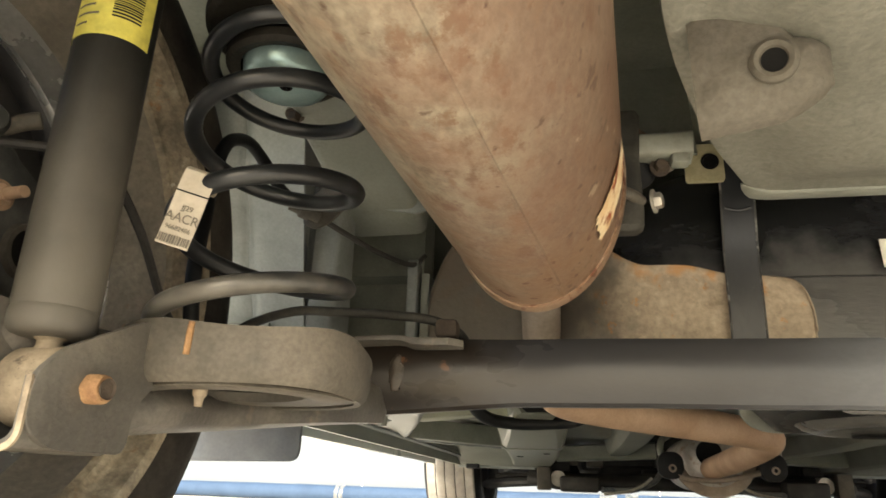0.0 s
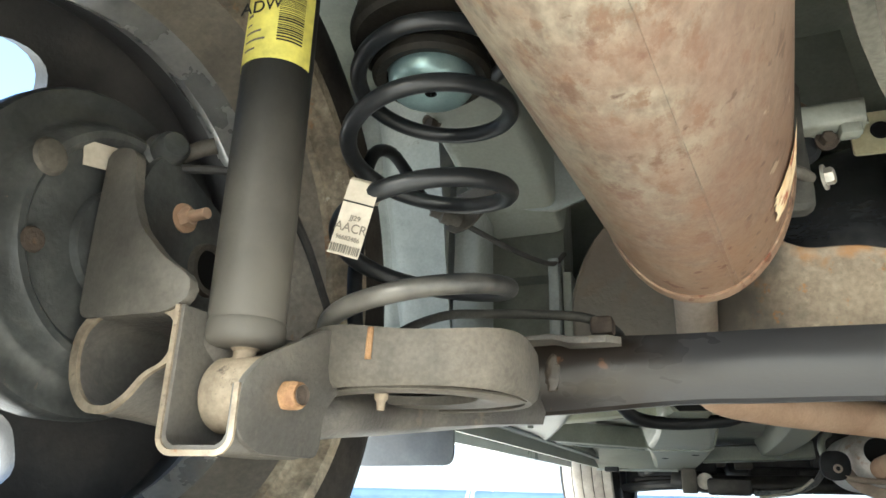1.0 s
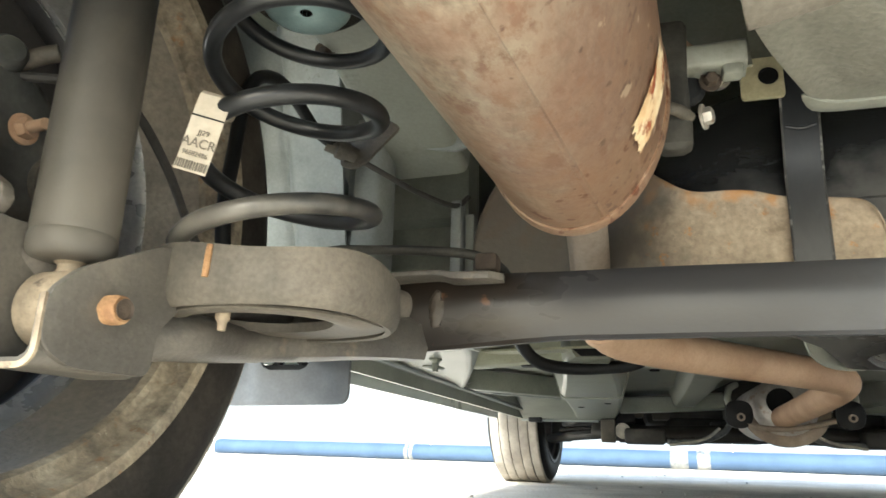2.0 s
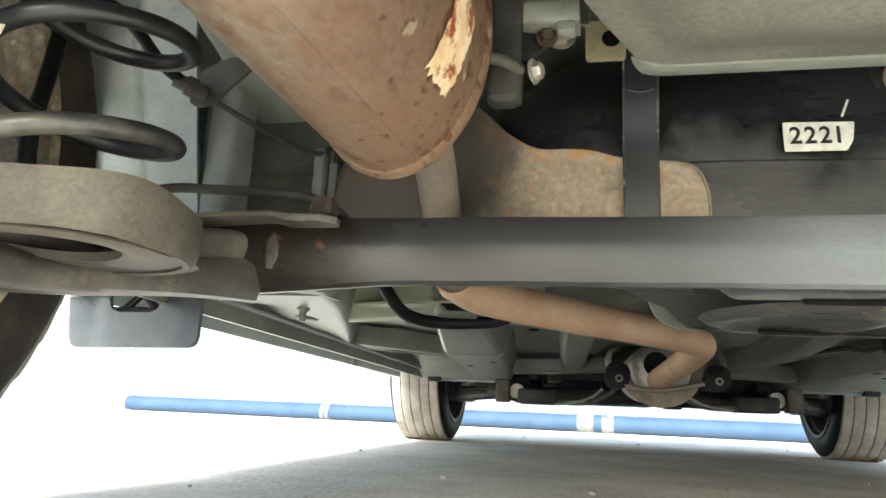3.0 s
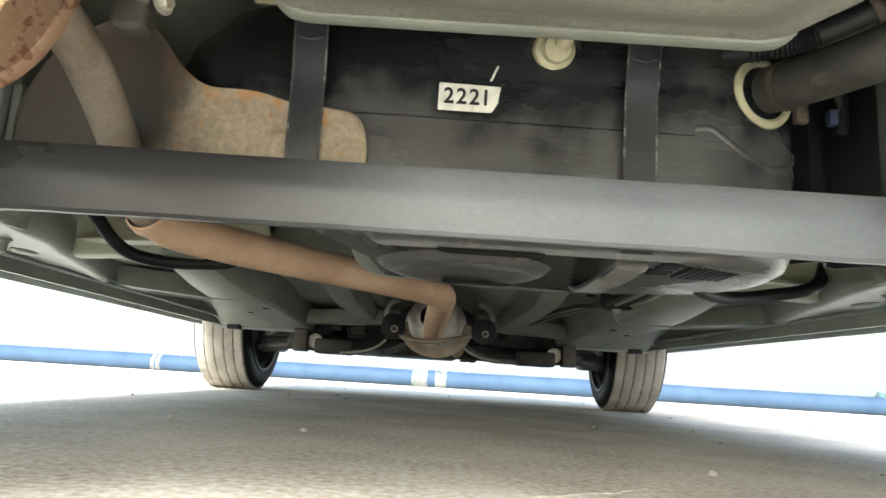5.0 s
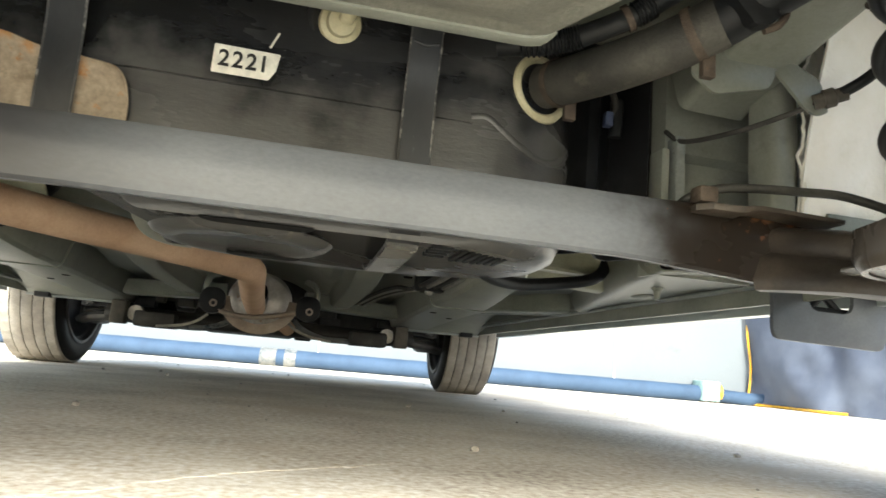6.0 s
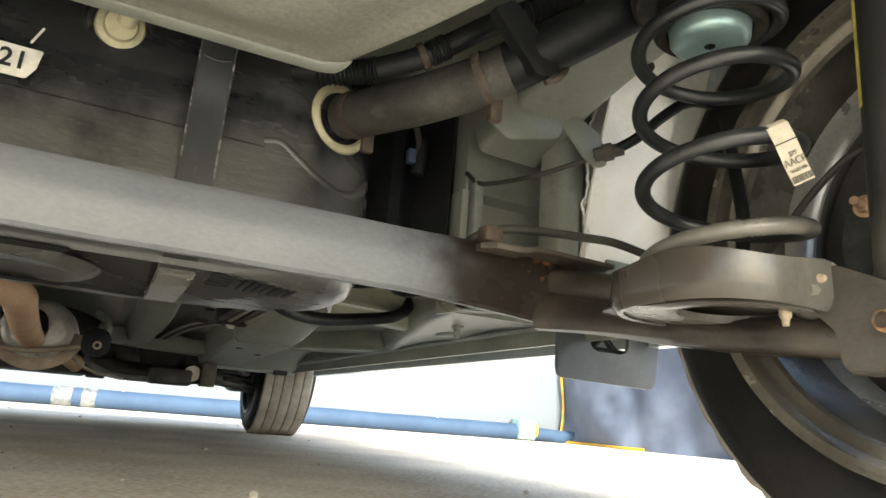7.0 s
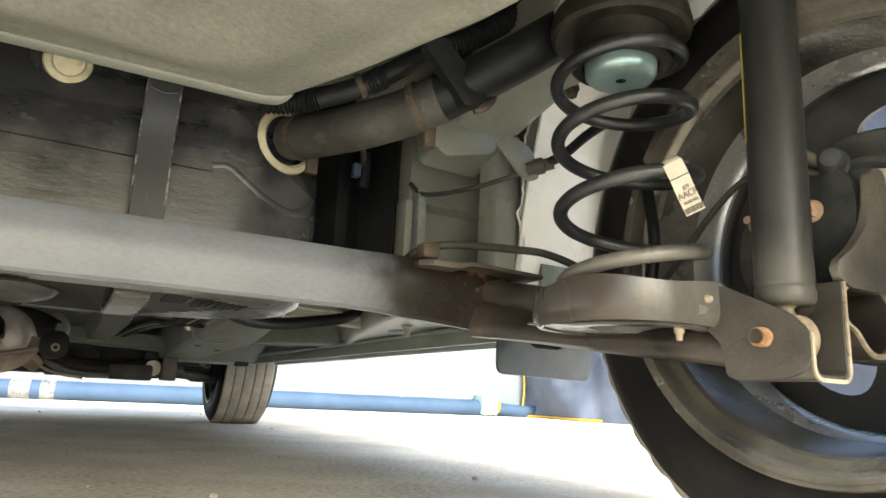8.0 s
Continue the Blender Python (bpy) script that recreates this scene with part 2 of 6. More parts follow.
M_CREAM = surface("cream_plastic", (0.46, 0.43, 0.28), (0.36, 0.33, 0.21), (0.56, 0.52, 0.36), 0.4, scale=30, fine=300, bump=0.05, patch=(0.22, 0.18, 0.10), patch_scale=40, patch_edge=0.68)
M_TEAL = surface("zinc_cap", (0.30, 0.42, 0.42), (0.24, 0.34, 0.34), (0.38, 0.50, 0.49), 0.32, metal=0.55, scale=22, fine=400, bump=0.08, grain=0.15, patch=(0.20, 0.19, 0.16), patch_scale=35, patch_edge=0.70)
M_TYRE = surface("tyre_side_rubber", (0.008, 0.008, 0.008), (0.005, 0.005, 0.005), (0.016, 0.014, 0.013), 0.6, scale=10, fine=220, bump=0.2, patch=(0.030, 0.026, 0.022), patch_scale=25, patch_edge=0.66, patch_soft=0.15, spec=0.15)
M_TREAD = surface("tyre_tread_rubber", (0.265, 0.242, 0.208), (0.203, 0.180, 0.158), (0.338, 0.310, 0.270), 0.85, scale=14, fine=260, bump=0.3, grain=0.35)
M_RIM = surface("rim_steel", (0.215, 0.198, 0.168), (0.122, 0.112, 0.093), (0.309, 0.290, 0.252), 0.28, metal=0.6, scale=7, fine=260, bump=0.1, patch=(0.140, 0.099, 0.061), patch_scale=12, patch_edge=0.60, patch_soft=0.2, grain=0.3)
M_RIMMUD = surface("rim_muddy_steel", (0.291, 0.246, 0.177), (0.116, 0.100, 0.078), (0.466, 0.413, 0.313), 0.55, metal=0.15, scale=16, fine=200, bump=0.6, patch=(0.068, 0.059, 0.050), patch_scale=24, patch_edge=0.53, patch_soft=0.22, grain=0.8, spots=(0.320, 0.185, 0.094), spots_scale=40, spots_edge=0.60, spots_soft=0.08, more=(((0.504, 0.466, 0.378), 60, 0.64, 0.05), ((0.044, 0.038, 0.033), 10, 0.54, 0.24)))
M_BARREL = surface("barrel_dusty_steel", (0.190, 0.168, 0.135), (0.115, 0.100, 0.080), (0.275, 0.245, 0.195), 0.42, metal=0.2, scale=9, fine=240, bump=0.25, patch=(0.300, 0.250, 0.180), patch_scale=13, patch_edge=0.60, patch_soft=0.25, grain=0.5, spots=(0.240, 0.128, 0.061), spots_scale=28, spots_edge=0.65, spots_soft=0.08)
M_STEP = surface("pale_grey_steel", (0.384, 0.380, 0.361), (0.270, 0.265, 0.251), (0.469, 0.467, 0.450), 0.28, metal=0.6, scale=12, fine=240, bump=0.1, patch=(0.213, 0.181, 0.146), patch_scale=16, patch_edge=0.60, patch_soft=0.3, grain=0.4)
M_RIMDARK = surface("rim_inner_black", (0.046, 0.045, 0.045), (0.032, 0.032, 0.033), (0.084, 0.078, 0.072), 0.5, scale=12, fine=260, bump=0.2)
M_DRUM = surface("drum_dark_steel", (0.070, 0.074, 0.072), (0.035, 0.036, 0.036), (0.149, 0.150, 0.140), 0.42, metal=0.25, scale=12, fine=260, bump=0.25, patch=(0.352, 0.240, 0.158), patch_scale=26, patch_edge=0.66, grain=0.35)
M_FLAP = surface("flap_grey_plastic", (0.089, 0.097, 0.110), (0.065, 0.071, 0.080), (0.137, 0.148, 0.161), 0.4, scale=9, fine=300, bump=0.1)
M_ENGINE = surface("engine_dark_metal", (0.028, 0.027, 0.025), (0.015, 0.0145, 0.014), (0.055, 0.052, 0.046), 0.55, metal=0.2, scale=20, fine=200, bump=0.3, patch=(0.12, 0.105, 0.09), patch_scale=24, patch_edge=0.66)
# Near black standing in for unlit depth, in holes and behind the front end.
M_BLACK = surface("unlit_void_black", (0.003, 0.003, 0.003), rough=0.9)
M_ZINC = surface("zinc_steel", (0.45, 0.43, 0.38), rough=0.45, metal=0.6, scale=40, patch=(0.30, 0.20, 0.12), patch_scale=50, patch_edge=0.62)
M_PAPER = surface("white_label", (0.74, 0.72, 0.64), rough=0.5, scale=60, grain=0.1, bump=0.05, patch=(0.50, 0.45, 0.36), patch_scale=60, patch_edge=0.70)
M_WORNPAINT = surface("worn_grey_cup_paint", (0.106, 0.101, 0.093), (0.067, 0.064, 0.058), (0.144, 0.139, 0.128), 0.27, scale=9, fine=330, bump=0.08, patch=(0.163, 0.157, 0.144), patch_scale=14, patch_edge=0.58, patch_soft=0.25, grain=0.25, stretch=(1, 1, 0.5), spots=(0.064, 0.035, 0.021), spots_scale=34, spots_edge=0.68, spots_soft=0.06, more=(((0.032, 0.029, 0.026), 12, 0.60, 0.12), ((0.269, 0.256, 0.230), 190, 0.77, 0.02)))
# Brown rust-spotted steel, its colour lowered to carry the shade at the right arm.
M_SHADEBROWN = surface("shaded_brown_steel", (0.037, 0.030, 0.024), (0.017, 0.014, 0.012), (0.065, 0.053, 0.041), 0.38, scale=15, fine=300, bump=0.2, patch=(0.071, 0.037, 0.020), patch_scale=22, patch_edge=0.62, patch_soft=0.12, grain=0.5, more=(((0.105, 0.096, 0.081), 18, 0.64, 0.12), ((0.186, 0.167, 0.136), 210, 0.76, 0.03)))
M_SHOCKRIGHT = surface("shock_black_paint_right", (0.022, 0.022, 0.022), (0.015, 0.016, 0.015), (0.034, 0.034, 0.033), 0.38, scale=7, fine=420, bump=0.1, patch=(0.040, 0.038, 0.036), patch_scale=12, patch_edge=0.60, patch_soft=0.25, grain=0.3, stretch=(1, 1, 0.6), spots=(0.15, 0.145, 0.13), spots_scale=260, spots_edge=0.77, spots_soft=0.02, spec=0.3)
M_BARRELGREY = surface("barrel_grey_steel", (0.138, 0.129, 0.113), (0.066, 0.061, 0.053), (0.238, 0.225, 0.203), 0.25, metal=0.65, scale=9, fine=240, bump=0.15, patch=(0.056, 0.048, 0.040), patch_scale=11, patch_edge=0.58, patch_soft=0.16, grain=0.4, spots=(0.144, 0.088, 0.049), spots_scale=28, spots_edge=0.66, spots_soft=0.08, more=(((0.332, 0.320, 0.299), 17, 0.66, 0.12),))
M_TAGPAPER = surface("tag_paper", (0.46, 0.415, 0.335), (0.40, 0.355, 0.28), (0.51, 0.465, 0.385), 0.6, scale=40, grain=0.2, bump=0.05, patch=(0.42, 0.365, 0.285), patch_scale=60, patch_edge=0.66)
M_LABEL = surface("yellow_label", (0.70, 0.64, 0.14), rough=0.45, scale=50, grain=0.15, bump=0.05, patch=(0.52, 0.47, 0.14), patch_scale=60, patch_edge=0.66)
M_INK = surface("black_ink", (0.02, 0.02, 0.02), rough=0.6)
M_FADED = surface("faded_print", (0.16, 0.145, 0.12), rough=0.6)
M_STICKER = surface("burnt_sticker", (0.70, 0.55, 0.34), (0.62, 0.42, 0.22), (0.78, 0.68, 0.48), 0.6, scale=60, fine=300, bump=0.2, patch=(0.26, 0.06, 0.02), patch_scale=55, patch_edge=0.52, patch_soft=0.1)
M_CABLE = surface("cable_sheath", (0.05, 0.048, 0.045), rough=0.6, scale=40)
M_BLUECLIP = surface("blue_clip", (0.05, 0.065, 0.12), rough=0.5)


def soil_or_shade(m, axis, centre, start, end, tone, waver=0.2, size=22, most=1.0):
    """Blends in a tone, gathered dirt or painted shade, past a distance from a place on one axis, with a ragged edge.
    """
    n, l = m.node_tree.nodes, m.node_tree.links
    sep, off, far, cloudy, lift = (n.new("ShaderNodeSeparateXYZ"), n.new("ShaderNodeMath"), n.new("ShaderNodeMath"), n.new("ShaderNodeTexNoise"), n.new("ShaderNodeMath"))
    reach, mix = n.new("ShaderNodeMapRange"), n.new("ShaderNodeMix")
    l.new(n["Texture Coordinate"].outputs["Object"], sep.inputs[0])
    off.operation, far.operation, lift.operation = "SUBTRACT", "ABSOLUTE", "MULTIPLY_ADD"
    l.new(sep.outputs[axis], off.inputs[0])
    off.inputs[1].default_value = centre
    l.new(off.outputs[0], far.inputs[0])
    cloudy.inputs["Scale"].default_value, cloudy.inputs["Detail"].default_value = size, 6
    l.new(n["Texture Coordinate"].outputs["Object"], cloudy.inputs["Vector"])
    l.new(cloudy.outputs["Fac"], lift.inputs[0])
    lift.inputs[1].default_value = waver
    l.new(far.outputs[0], lift.inputs[2])
    l.new(lift.outputs[0], reach.inputs["Value"])
    reach.interpolation_type = "SMOOTHSTEP"
    reach.inputs["From Min"].default_value, reach.inputs["From Max"].default_value = start + waver / 2, end + waver / 2
    reach.inputs["To Max"].default_value = most
    mix.data_type = "RGBA"
    old = n["Principled BSDF"].inputs["Base Color"].links[0].from_socket
    l.new(reach.outputs["Result"], mix.inputs["Factor"])
    l.new(old, mix.inputs["A"])
    mix.inputs["B"].default_value = (*tone, 1)
    l.new(mix.outputs["Result"], n["Principled BSDF"].inputs["Base Color"])


# Next two darken the beam's ends: shade put into the colour, with brown dirt.
soil_or_shade(M_BEAM, "X", 0.16, 0.16, 0.36, (0.034, 0.034, 0.036), 0.10, 9)
soil_or_shade(M_BEAM, "X", 0.0, 0.345, 0.425, (0.016, 0.0125, 0.010), 0.16)
soil_or_shade(M_BEAM, "X", 0.0, 0.58, 0.63, (0.12, 0.058, 0.030), 1.0, 60, 0.8)
soil_or_shade(M_SHIELD, "Z", 0.0, 0.332, 0.362, (0.42, 0.22, 0.085), 0.13, 48, 0.85)
soil_or_shade(M_TANK, "Z", 0.47, 0.09, 0.18, (0.080, 0.080, 0.078), 0.26, 20, 0.85)
soil_or_shade(M_TANK, "Z", 0.47, 0.36, 0.44, (0.115, 0.105, 0.090), 1.0, 60, 0.7)
soil_or_shade(M_SHOCK, "Z", 0.55, 0.18, 0.365, (0.118, 0.109, 0.092), 0.10, 26)
soil_or_shade(M_MUFFLER, "X", -0.47, 0.03, 0.15, (0.215, 0.118, 0.078), 0.22, 38, 0.62)
soil_or_shade(M_MUFFLER, "Y", -0.40, 0.50, 0.66, (0.255, 0.150, 0.085), 0.34, 55, 0.5)
soil_or_shade(M_MUFFLER, "Y", -0.40, 0.735, 0.775, (0.120, 0.045, 0.023), 0.9, 58, 0.85)
soil_or_shade(M_MUFFLER, "X", -0.47, 0.255, 0.335, (0.095, 0.050, 0.034), 1.0, 95, 0.8)
soil_or_shade(M_MUFFLER, "X", -0.47, 0.33, 0.38, (0.50, 0.40, 0.29), 1.0, 60, 0.7)
# Inner side of the right cup darkens: shade painted into its worn colour.
soil_or_shade(M_WORNPAINT, "X", 0.60, 0.095, 0.145, (0.040, 0.033, 0.027), 0.05, 30, 0.9)
soil_or_shade(M_SHOCKRIGHT, "Z", 0.55, 0.29, 0.36, (0.095, 0.090, 0.080), 0.06, 26)
soil_or_shade(M_SPRING, "Z", 0.45, 0.200, 0.228, (0.135, 0.127, 0.110), 0.03, 60)
# Shield turns darker grey to the left, towards the bend round the pipe.
soil_or_shade(M_SHIELD, "X", -0.05, 0.205, 0.265, (0.125, 0.115, 0.098), 0.09, 30, 0.9)


# ---------------------------------------------------------------- building helpers
def part(name, bm, material, parent, label="", angle=38):
    bmesh.ops.recalc_face_normals(bm, faces=bm.faces)
    me = bpy.data.meshes.new(name)
    bm.to_mesh(me)
    bm.free()
    me.polygons.foreach_set("use_smooth", [True] * len(me.polygons))
    me.set_sharp_from_angle(angle=radians(angle))
    me.materials.append(material)
    ob = new(name, me)
    if parent:
        ob.parent = parent
    if label:
        ob["label"] = label
    return ob


def empty(name, label, category, kind="", group=""):
    return tagged(new(name), label, category, group, kind)


def box(x0, x1, y0, y1, z0, z1, bevel=0.0, bm=None, turn=None):
    own = bmesh.new()
    bmesh.ops.create_cube(own, size=1)
    for v in own.verts:
        v.co = Vector(((x0 + x1) / 2 + v.co.x * (x1 - x0), (y0 + y1) / 2 + v.co.y * (y1 - y0), (z0 + z1) / 2 + v.co.z * (z1 - z0)))
    if bevel:
        bmesh.ops.bevel(own, geom=own.edges[:], offset=bevel, segments=2, profile=0.5, affect="EDGES")
    if turn is not None:
        own.transform(turn)
    return merge(bm, own)


def merge(bm, own):
    """Adds own to bm, if there is one."""
    if bm is None:
        return own
    me = bpy.data.meshes.new("scratch")
    own.to_mesh(me)
    own.free()
    bm.from_mesh(me)
    bpy.data.meshes.remove(me)
    return bm


def smooth(points, steps=8):
    """A Catmull-Rom line through the points."""
    p = [Vector(q) for q in points]
    p = [2 * p[0] - p[1]] + p + [2 * p[-1] - p[-2]]
    line = []
    for a, b, c, d in zip(p, p[1:], p[2:], p[3:]):
        for k in range(steps):
            t = k / steps
            line.append(0.5 * (2 * b + (c - a) * t + (2 * a - 5 * b + 4 * c - d) * t * t + (3 * b - a - 3 * c + d) * t ** 3))
    return line + [p[-2]]


def sweep(line, section, bm=None, caps=True, up=(0, 0, 1), scales=None, closed=True):
    """Carries a section, given as (right, up) pairs, along a line."""
    bm = bm or bmesh.new()
    line = [Vector(p) for p in line]
    rings = []
    ref = Vector(up)
    for k, p in enumerate(line):
        way = (line[min(k + 1, len(line) - 1)] - line[max(k - 1, 0)]).normalized()
        side = way.cross(ref)
        if side.length < 1e-4:
            side = way.orthogonal()
        side.normalize()
        top = side.cross(way)
        s = scales[k] if scales else 1.0
        su, sv = s if isinstance(s, tuple) else (s, s)
        rings.append([bm.verts.new(p + side * (u * su) + top * (v * sv)) for u, v in section])
    n = len(section)
    for a, b in zip(rings, rings[1:]):
        for k in range(n if closed else n - 1):
            bm.faces.new((a[k], a[(k + 1) % n], b[(k + 1) % n], b[k]))
    if caps and closed:
        bm.faces.new(rings[0][::-1])
        bm.faces.new(rings[-1])
    return bm


def disc(r, n=14, ry=None):
    return [(r * math.cos(2 * math.pi * k / n), (ry or r) * math.sin(2 * math.pi * k / n)) for k in range(n)]


def tube(points, r, n=14, steps=8, bm=None, caps=True, scales=None):
    line = smooth(points, steps) if steps > 1 else [Vector(p) for p in points]
    ref = (0, 0, 1)
    if max(abs((b - a).normalized().z) for a, b in zip(line, line[1:])) > 0.95:
        ref = (0.3, 1, 0.1)
    return sweep(line, disc(r, n), bm, caps, ref, scales)


def lathe(profile, m, n=48, bm=None, closed=False):
    """Turns a profile of (radius, height) about the z axis of m."""
    own = bmesh.new()
    rings = []
    for r, h in profile:
        if r < 1e-6:
            rings.append([own.verts.new((0, 0, h))])
        else:
            rings.append([own.verts.new((r * math.cos(2 * math.pi * k / n), r * math.sin(2 * math.pi * k / n), h)) for k in range(n)])
    pairs = list(zip(rings, rings[1:])) + ([(rings[-1], rings[0])] if closed else [])
    for a, b in pairs:
        for k in range(n):
            j = (k + 1) % n
            if len(a) == 1 and len(b) > 1:
                own.faces.new((a[0], b[k], b[j]))
            elif len(b) == 1 and len(a) > 1:
                own.faces.new((a[k], a[j], b[0]))
            elif len(a) > 1:
                own.faces.new((a[k], a[j], b[j], b[k]))
    own.transform(m)
    return merge(bm, own)


def plate(outline, thick, m, bevel=0.0, bm=None):
    """A flat sheet: an outline in the xy plane of m, as thick along its z."""
    own = bmesh.new()
    a = [own.verts.new((x, y, 0)) for x, y in outline]
    b = [own.verts.new((x, y, thick)) for x, y in outline]
    n = len(outline)
    own.faces.new(a[::-1])
    own.faces.new(b)
    for k in range(n):
        own.faces.new((a[k], a[(k + 1) % n], b[(k + 1) % n], b[k]))
    if bevel:
        bmesh.ops.bevel(own, geom=own.edges[:], offset=bevel, segments=2, profile=0.5, affect="EDGES")
    own.transform(m)
    return merge(bm, own)


def rounded(points, r=0.01, seg=4):
    """Rounds the corners of an outline."""
    out = []
    n = len(points)
    for k in range(n):
        p, a, b = Vector(points[k]), Vector(points[k - 1]), Vector(points[(k + 1) % n])
        ra = min(r, (a - p).length * 0.45, (b - p).length * 0.45)
        s, e = p + (a - p).normalized() * ra, p + (b - p).normalized() * ra
        for j in range(seg + 1):
            t = j / seg
            out.append(tuple((1 - t) ** 2 * s + 2 * t * (1 - t) * p + t * t * e))
    return out


def skin(grid, thick=0.0, bm=None):
    """A sheet through a grid of points, doubled to a thickness."""
    own = bmesh.new()
    rows = [[own.verts.new(p) for p in row] for row in grid]
    for a, b in zip(rows, rows[1:]):
        for k in range(len(a) - 1):
            own.faces.new((a[k], a[k + 1], b[k + 1], b[k]))
    if thick:
        bmesh.ops.recalc_face_normals(own, faces=own.faces)
        bmesh.ops.solidify(own, geom=own.faces[:], thickness=thick)
    return merge(bm, own)


def hexbolt(at, way, r=0.008, h=0.008, washer=True, shank=0.0):
    """A hexagon head with a washer, looking along way."""
    m = Matrix.Translation(at) @ Vector(way).to_track_quat("Z", "Y").to_matrix().to_4x4()
    bm = bmesh.new()
    if washer:
        lathe([(0, 0), (r * 1.45, 0), (r * 1.45, 0.0018), (0, 0.0018)], m, 20, bm)
    lathe([(r, 0.0018), (r, h * 0.8), (r * 0.8, h), (0, h)], m, 6, bm)
    if shank:
        lathe([(r * 0.55, h), (r * 0.55, h + shank), (0, h + shank)], m, 12, bm)
    return bm


def collarbolt(at, way, size=1.0):
    """A worn bolt: a flange, a hexagon rounded by rust, and a hollow end."""
    m = Matrix.Translation(at) @ Vector(way).to_track_quat("Z", "Y").to_matrix().to_4x4() @ Matrix.Scale(size, 4)
    bm = lathe([(0, 0), (0.0102, 0), (0.0104, 0.0012), (0.0088, 0.0026), (0, 0.0026)], m, 28)
    own = bmesh.new()
    rings = []
    for r, h in ((0.0084, 0.002), (0.0084, 0.010), (0.0080, 0.0125), (0.0070, 0.0142), (0.0055, 0.0142), (0.0048, 0.0118), (0.0, 0.0118)):
        ring = []
        for k in range(30):
            a = 2 * math.pi * k / 30
            flat = 0.93 + 0.07 * abs(math.cos(3 * a)) if r > 0.006 else 1.0
            rr = r * (flat + 0.025 * noise.noise(Vector((math.cos(a) * 2, math.sin(a) * 2, h * 200))))
            ring.append(own.verts.new((rr * math.cos(a), rr * math.sin(a), h)))
        rings.append(ring)
    for a, b in zip(rings, rings[1:]):
        for k in range(30):
            own.faces.new((a[k], a[(k + 1) % 30], b[(k + 1) % 30], b[k]))
    bmesh.ops.remove_doubles(own, verts=own.verts[:], dist=1e-6)
    own.transform(m)
    return merge(bm, own)


def letters(name, text, size, m, material, parent, label="", bold=0.0):
    c = bpy.data.curves.new(name, "FONT")
    c.body, c.size, c.extrude = text, size, 0.0002
    c.align_x = c.align_y = "CENTER"
    c.offset = bold
    scratch = bpy.data.objects.new(name, c)
    me = bpy.data.meshes.new_from_object(scratch)
    bpy.data.objects.remove(scratch)
    me.transform(m)
    me.materials.clear()
    me.materials.append(material)
    ob = new(name, me)
    ob.parent = parent
    if label:
        ob["label"] = label
    return ob


def facing(at, normal, up=(0, 0, 1)):
    """A pose whose z looks along normal and whose y is upright."""
    z = Vector(normal).normalized()
    x = Vector(up).cross(z).normalized()
    y = z.cross(x)
    return Matrix.Translation(at) @ Matrix((x, y, z)).transposed().to_4x4()


# ---------------------------------------------------------------- ground, wall, hose, tarpaulin
def wall_y(x):
    return 5.22 - 0.13 * x


bm = bmesh.new()
xs = [-300, -40, -8] + [-6 + 0.5 * k for k in range(25)] + [8, 40, 300]
ys = [-300, -40, -8] + [-6 + 0.5 * k for k in range(25)] + [8, 40, 300]
skin([[(x, y, 0.0) for y in ys] for x in xs], 0, bm)
ground = tagged(part("ground", bm, M_CONCRETE, None), "rough light grey concrete ground with fine grit", "ground", kind="structure")

for name, points, rad, mat in (("crack_ridge", [(-0.063, 0.25), (-0.029, 0.282), (0.003, 0.32), (0.038, 0.357), (0.086, 0.393), (0.133, 0.423), (0.177, 0.461)], 0.0024, M_CONCRETE), ("crack", [(0.248, 0.914), (0.198, 0.582), (0.196, 0.479), (0.195, 0.35), (0.19, 0.31)], 0.0012, M_CABLE)):
    line = smooth([(x, y, 0.0) for x, y in points], 12)
    line = [p + Vector((0.004 * noise.noise(p * 60), 0.006 * noise.noise(p * 55 + Vector((5, 0, 0))), -0.001)) for p in line]
    part(name, sweep(line, disc(rad, 6, rad * 0.7)), mat, ground)
rng = random.Random(4)
bm = bmesh.new()
for k in range(260):
    x, y = rng.uniform(-2.6, 3.0), rng.uniform(0.3, 4.6)
    r = rng.choice((0.0015, 0.002, 0.002, 0.003, 0.003, 0.006))
    own = bmesh.new()
    bmesh.ops.create_icosphere(own, subdivisions=1, radius=r)
    for v in own.verts:
        v.co *= rng.uniform(0.7, 1.2)
        v.co.z *= 0.7
    own.transform(Matrix.Translation((x, y, r * 0.3)))
    merge(bm, own)
M_GRIT = surface("grit_stone", (0.36, 0.33, 0.28), rough=0.9, scale=80)
tagged(part("pebbles", bm, M_GRIT, None), "scattered small grey pebbles on the concrete", "pebbles", kind="stuff")

bm = bmesh.new()
own = bmesh.new()
outline = [(-9.0, wall_y(-9.0)), (6.0, wall_y(6.0)), (6.0, wall_y(6.0) + 0.2), (-9.0, wall_y(-9.0) + 0.2)]
plate(outline, 3.6, Matrix.Translation((0, 0, -0.05)), 0, bm)
wall = tagged(part("wall_north", bm, M_WALL, None), "plain pale grey-white painted wall behind the car", "wall", kind="structure")
for x in (-4.25, -2.0, 0.3, 2.6):
    bm = box(x - 0.004, x + 0.004, wall_y(x) - 0.004, wall_y(x) + 0.03, 0.0, 3.5)
    part("panel_joint", bm, M_SEALER, wall)


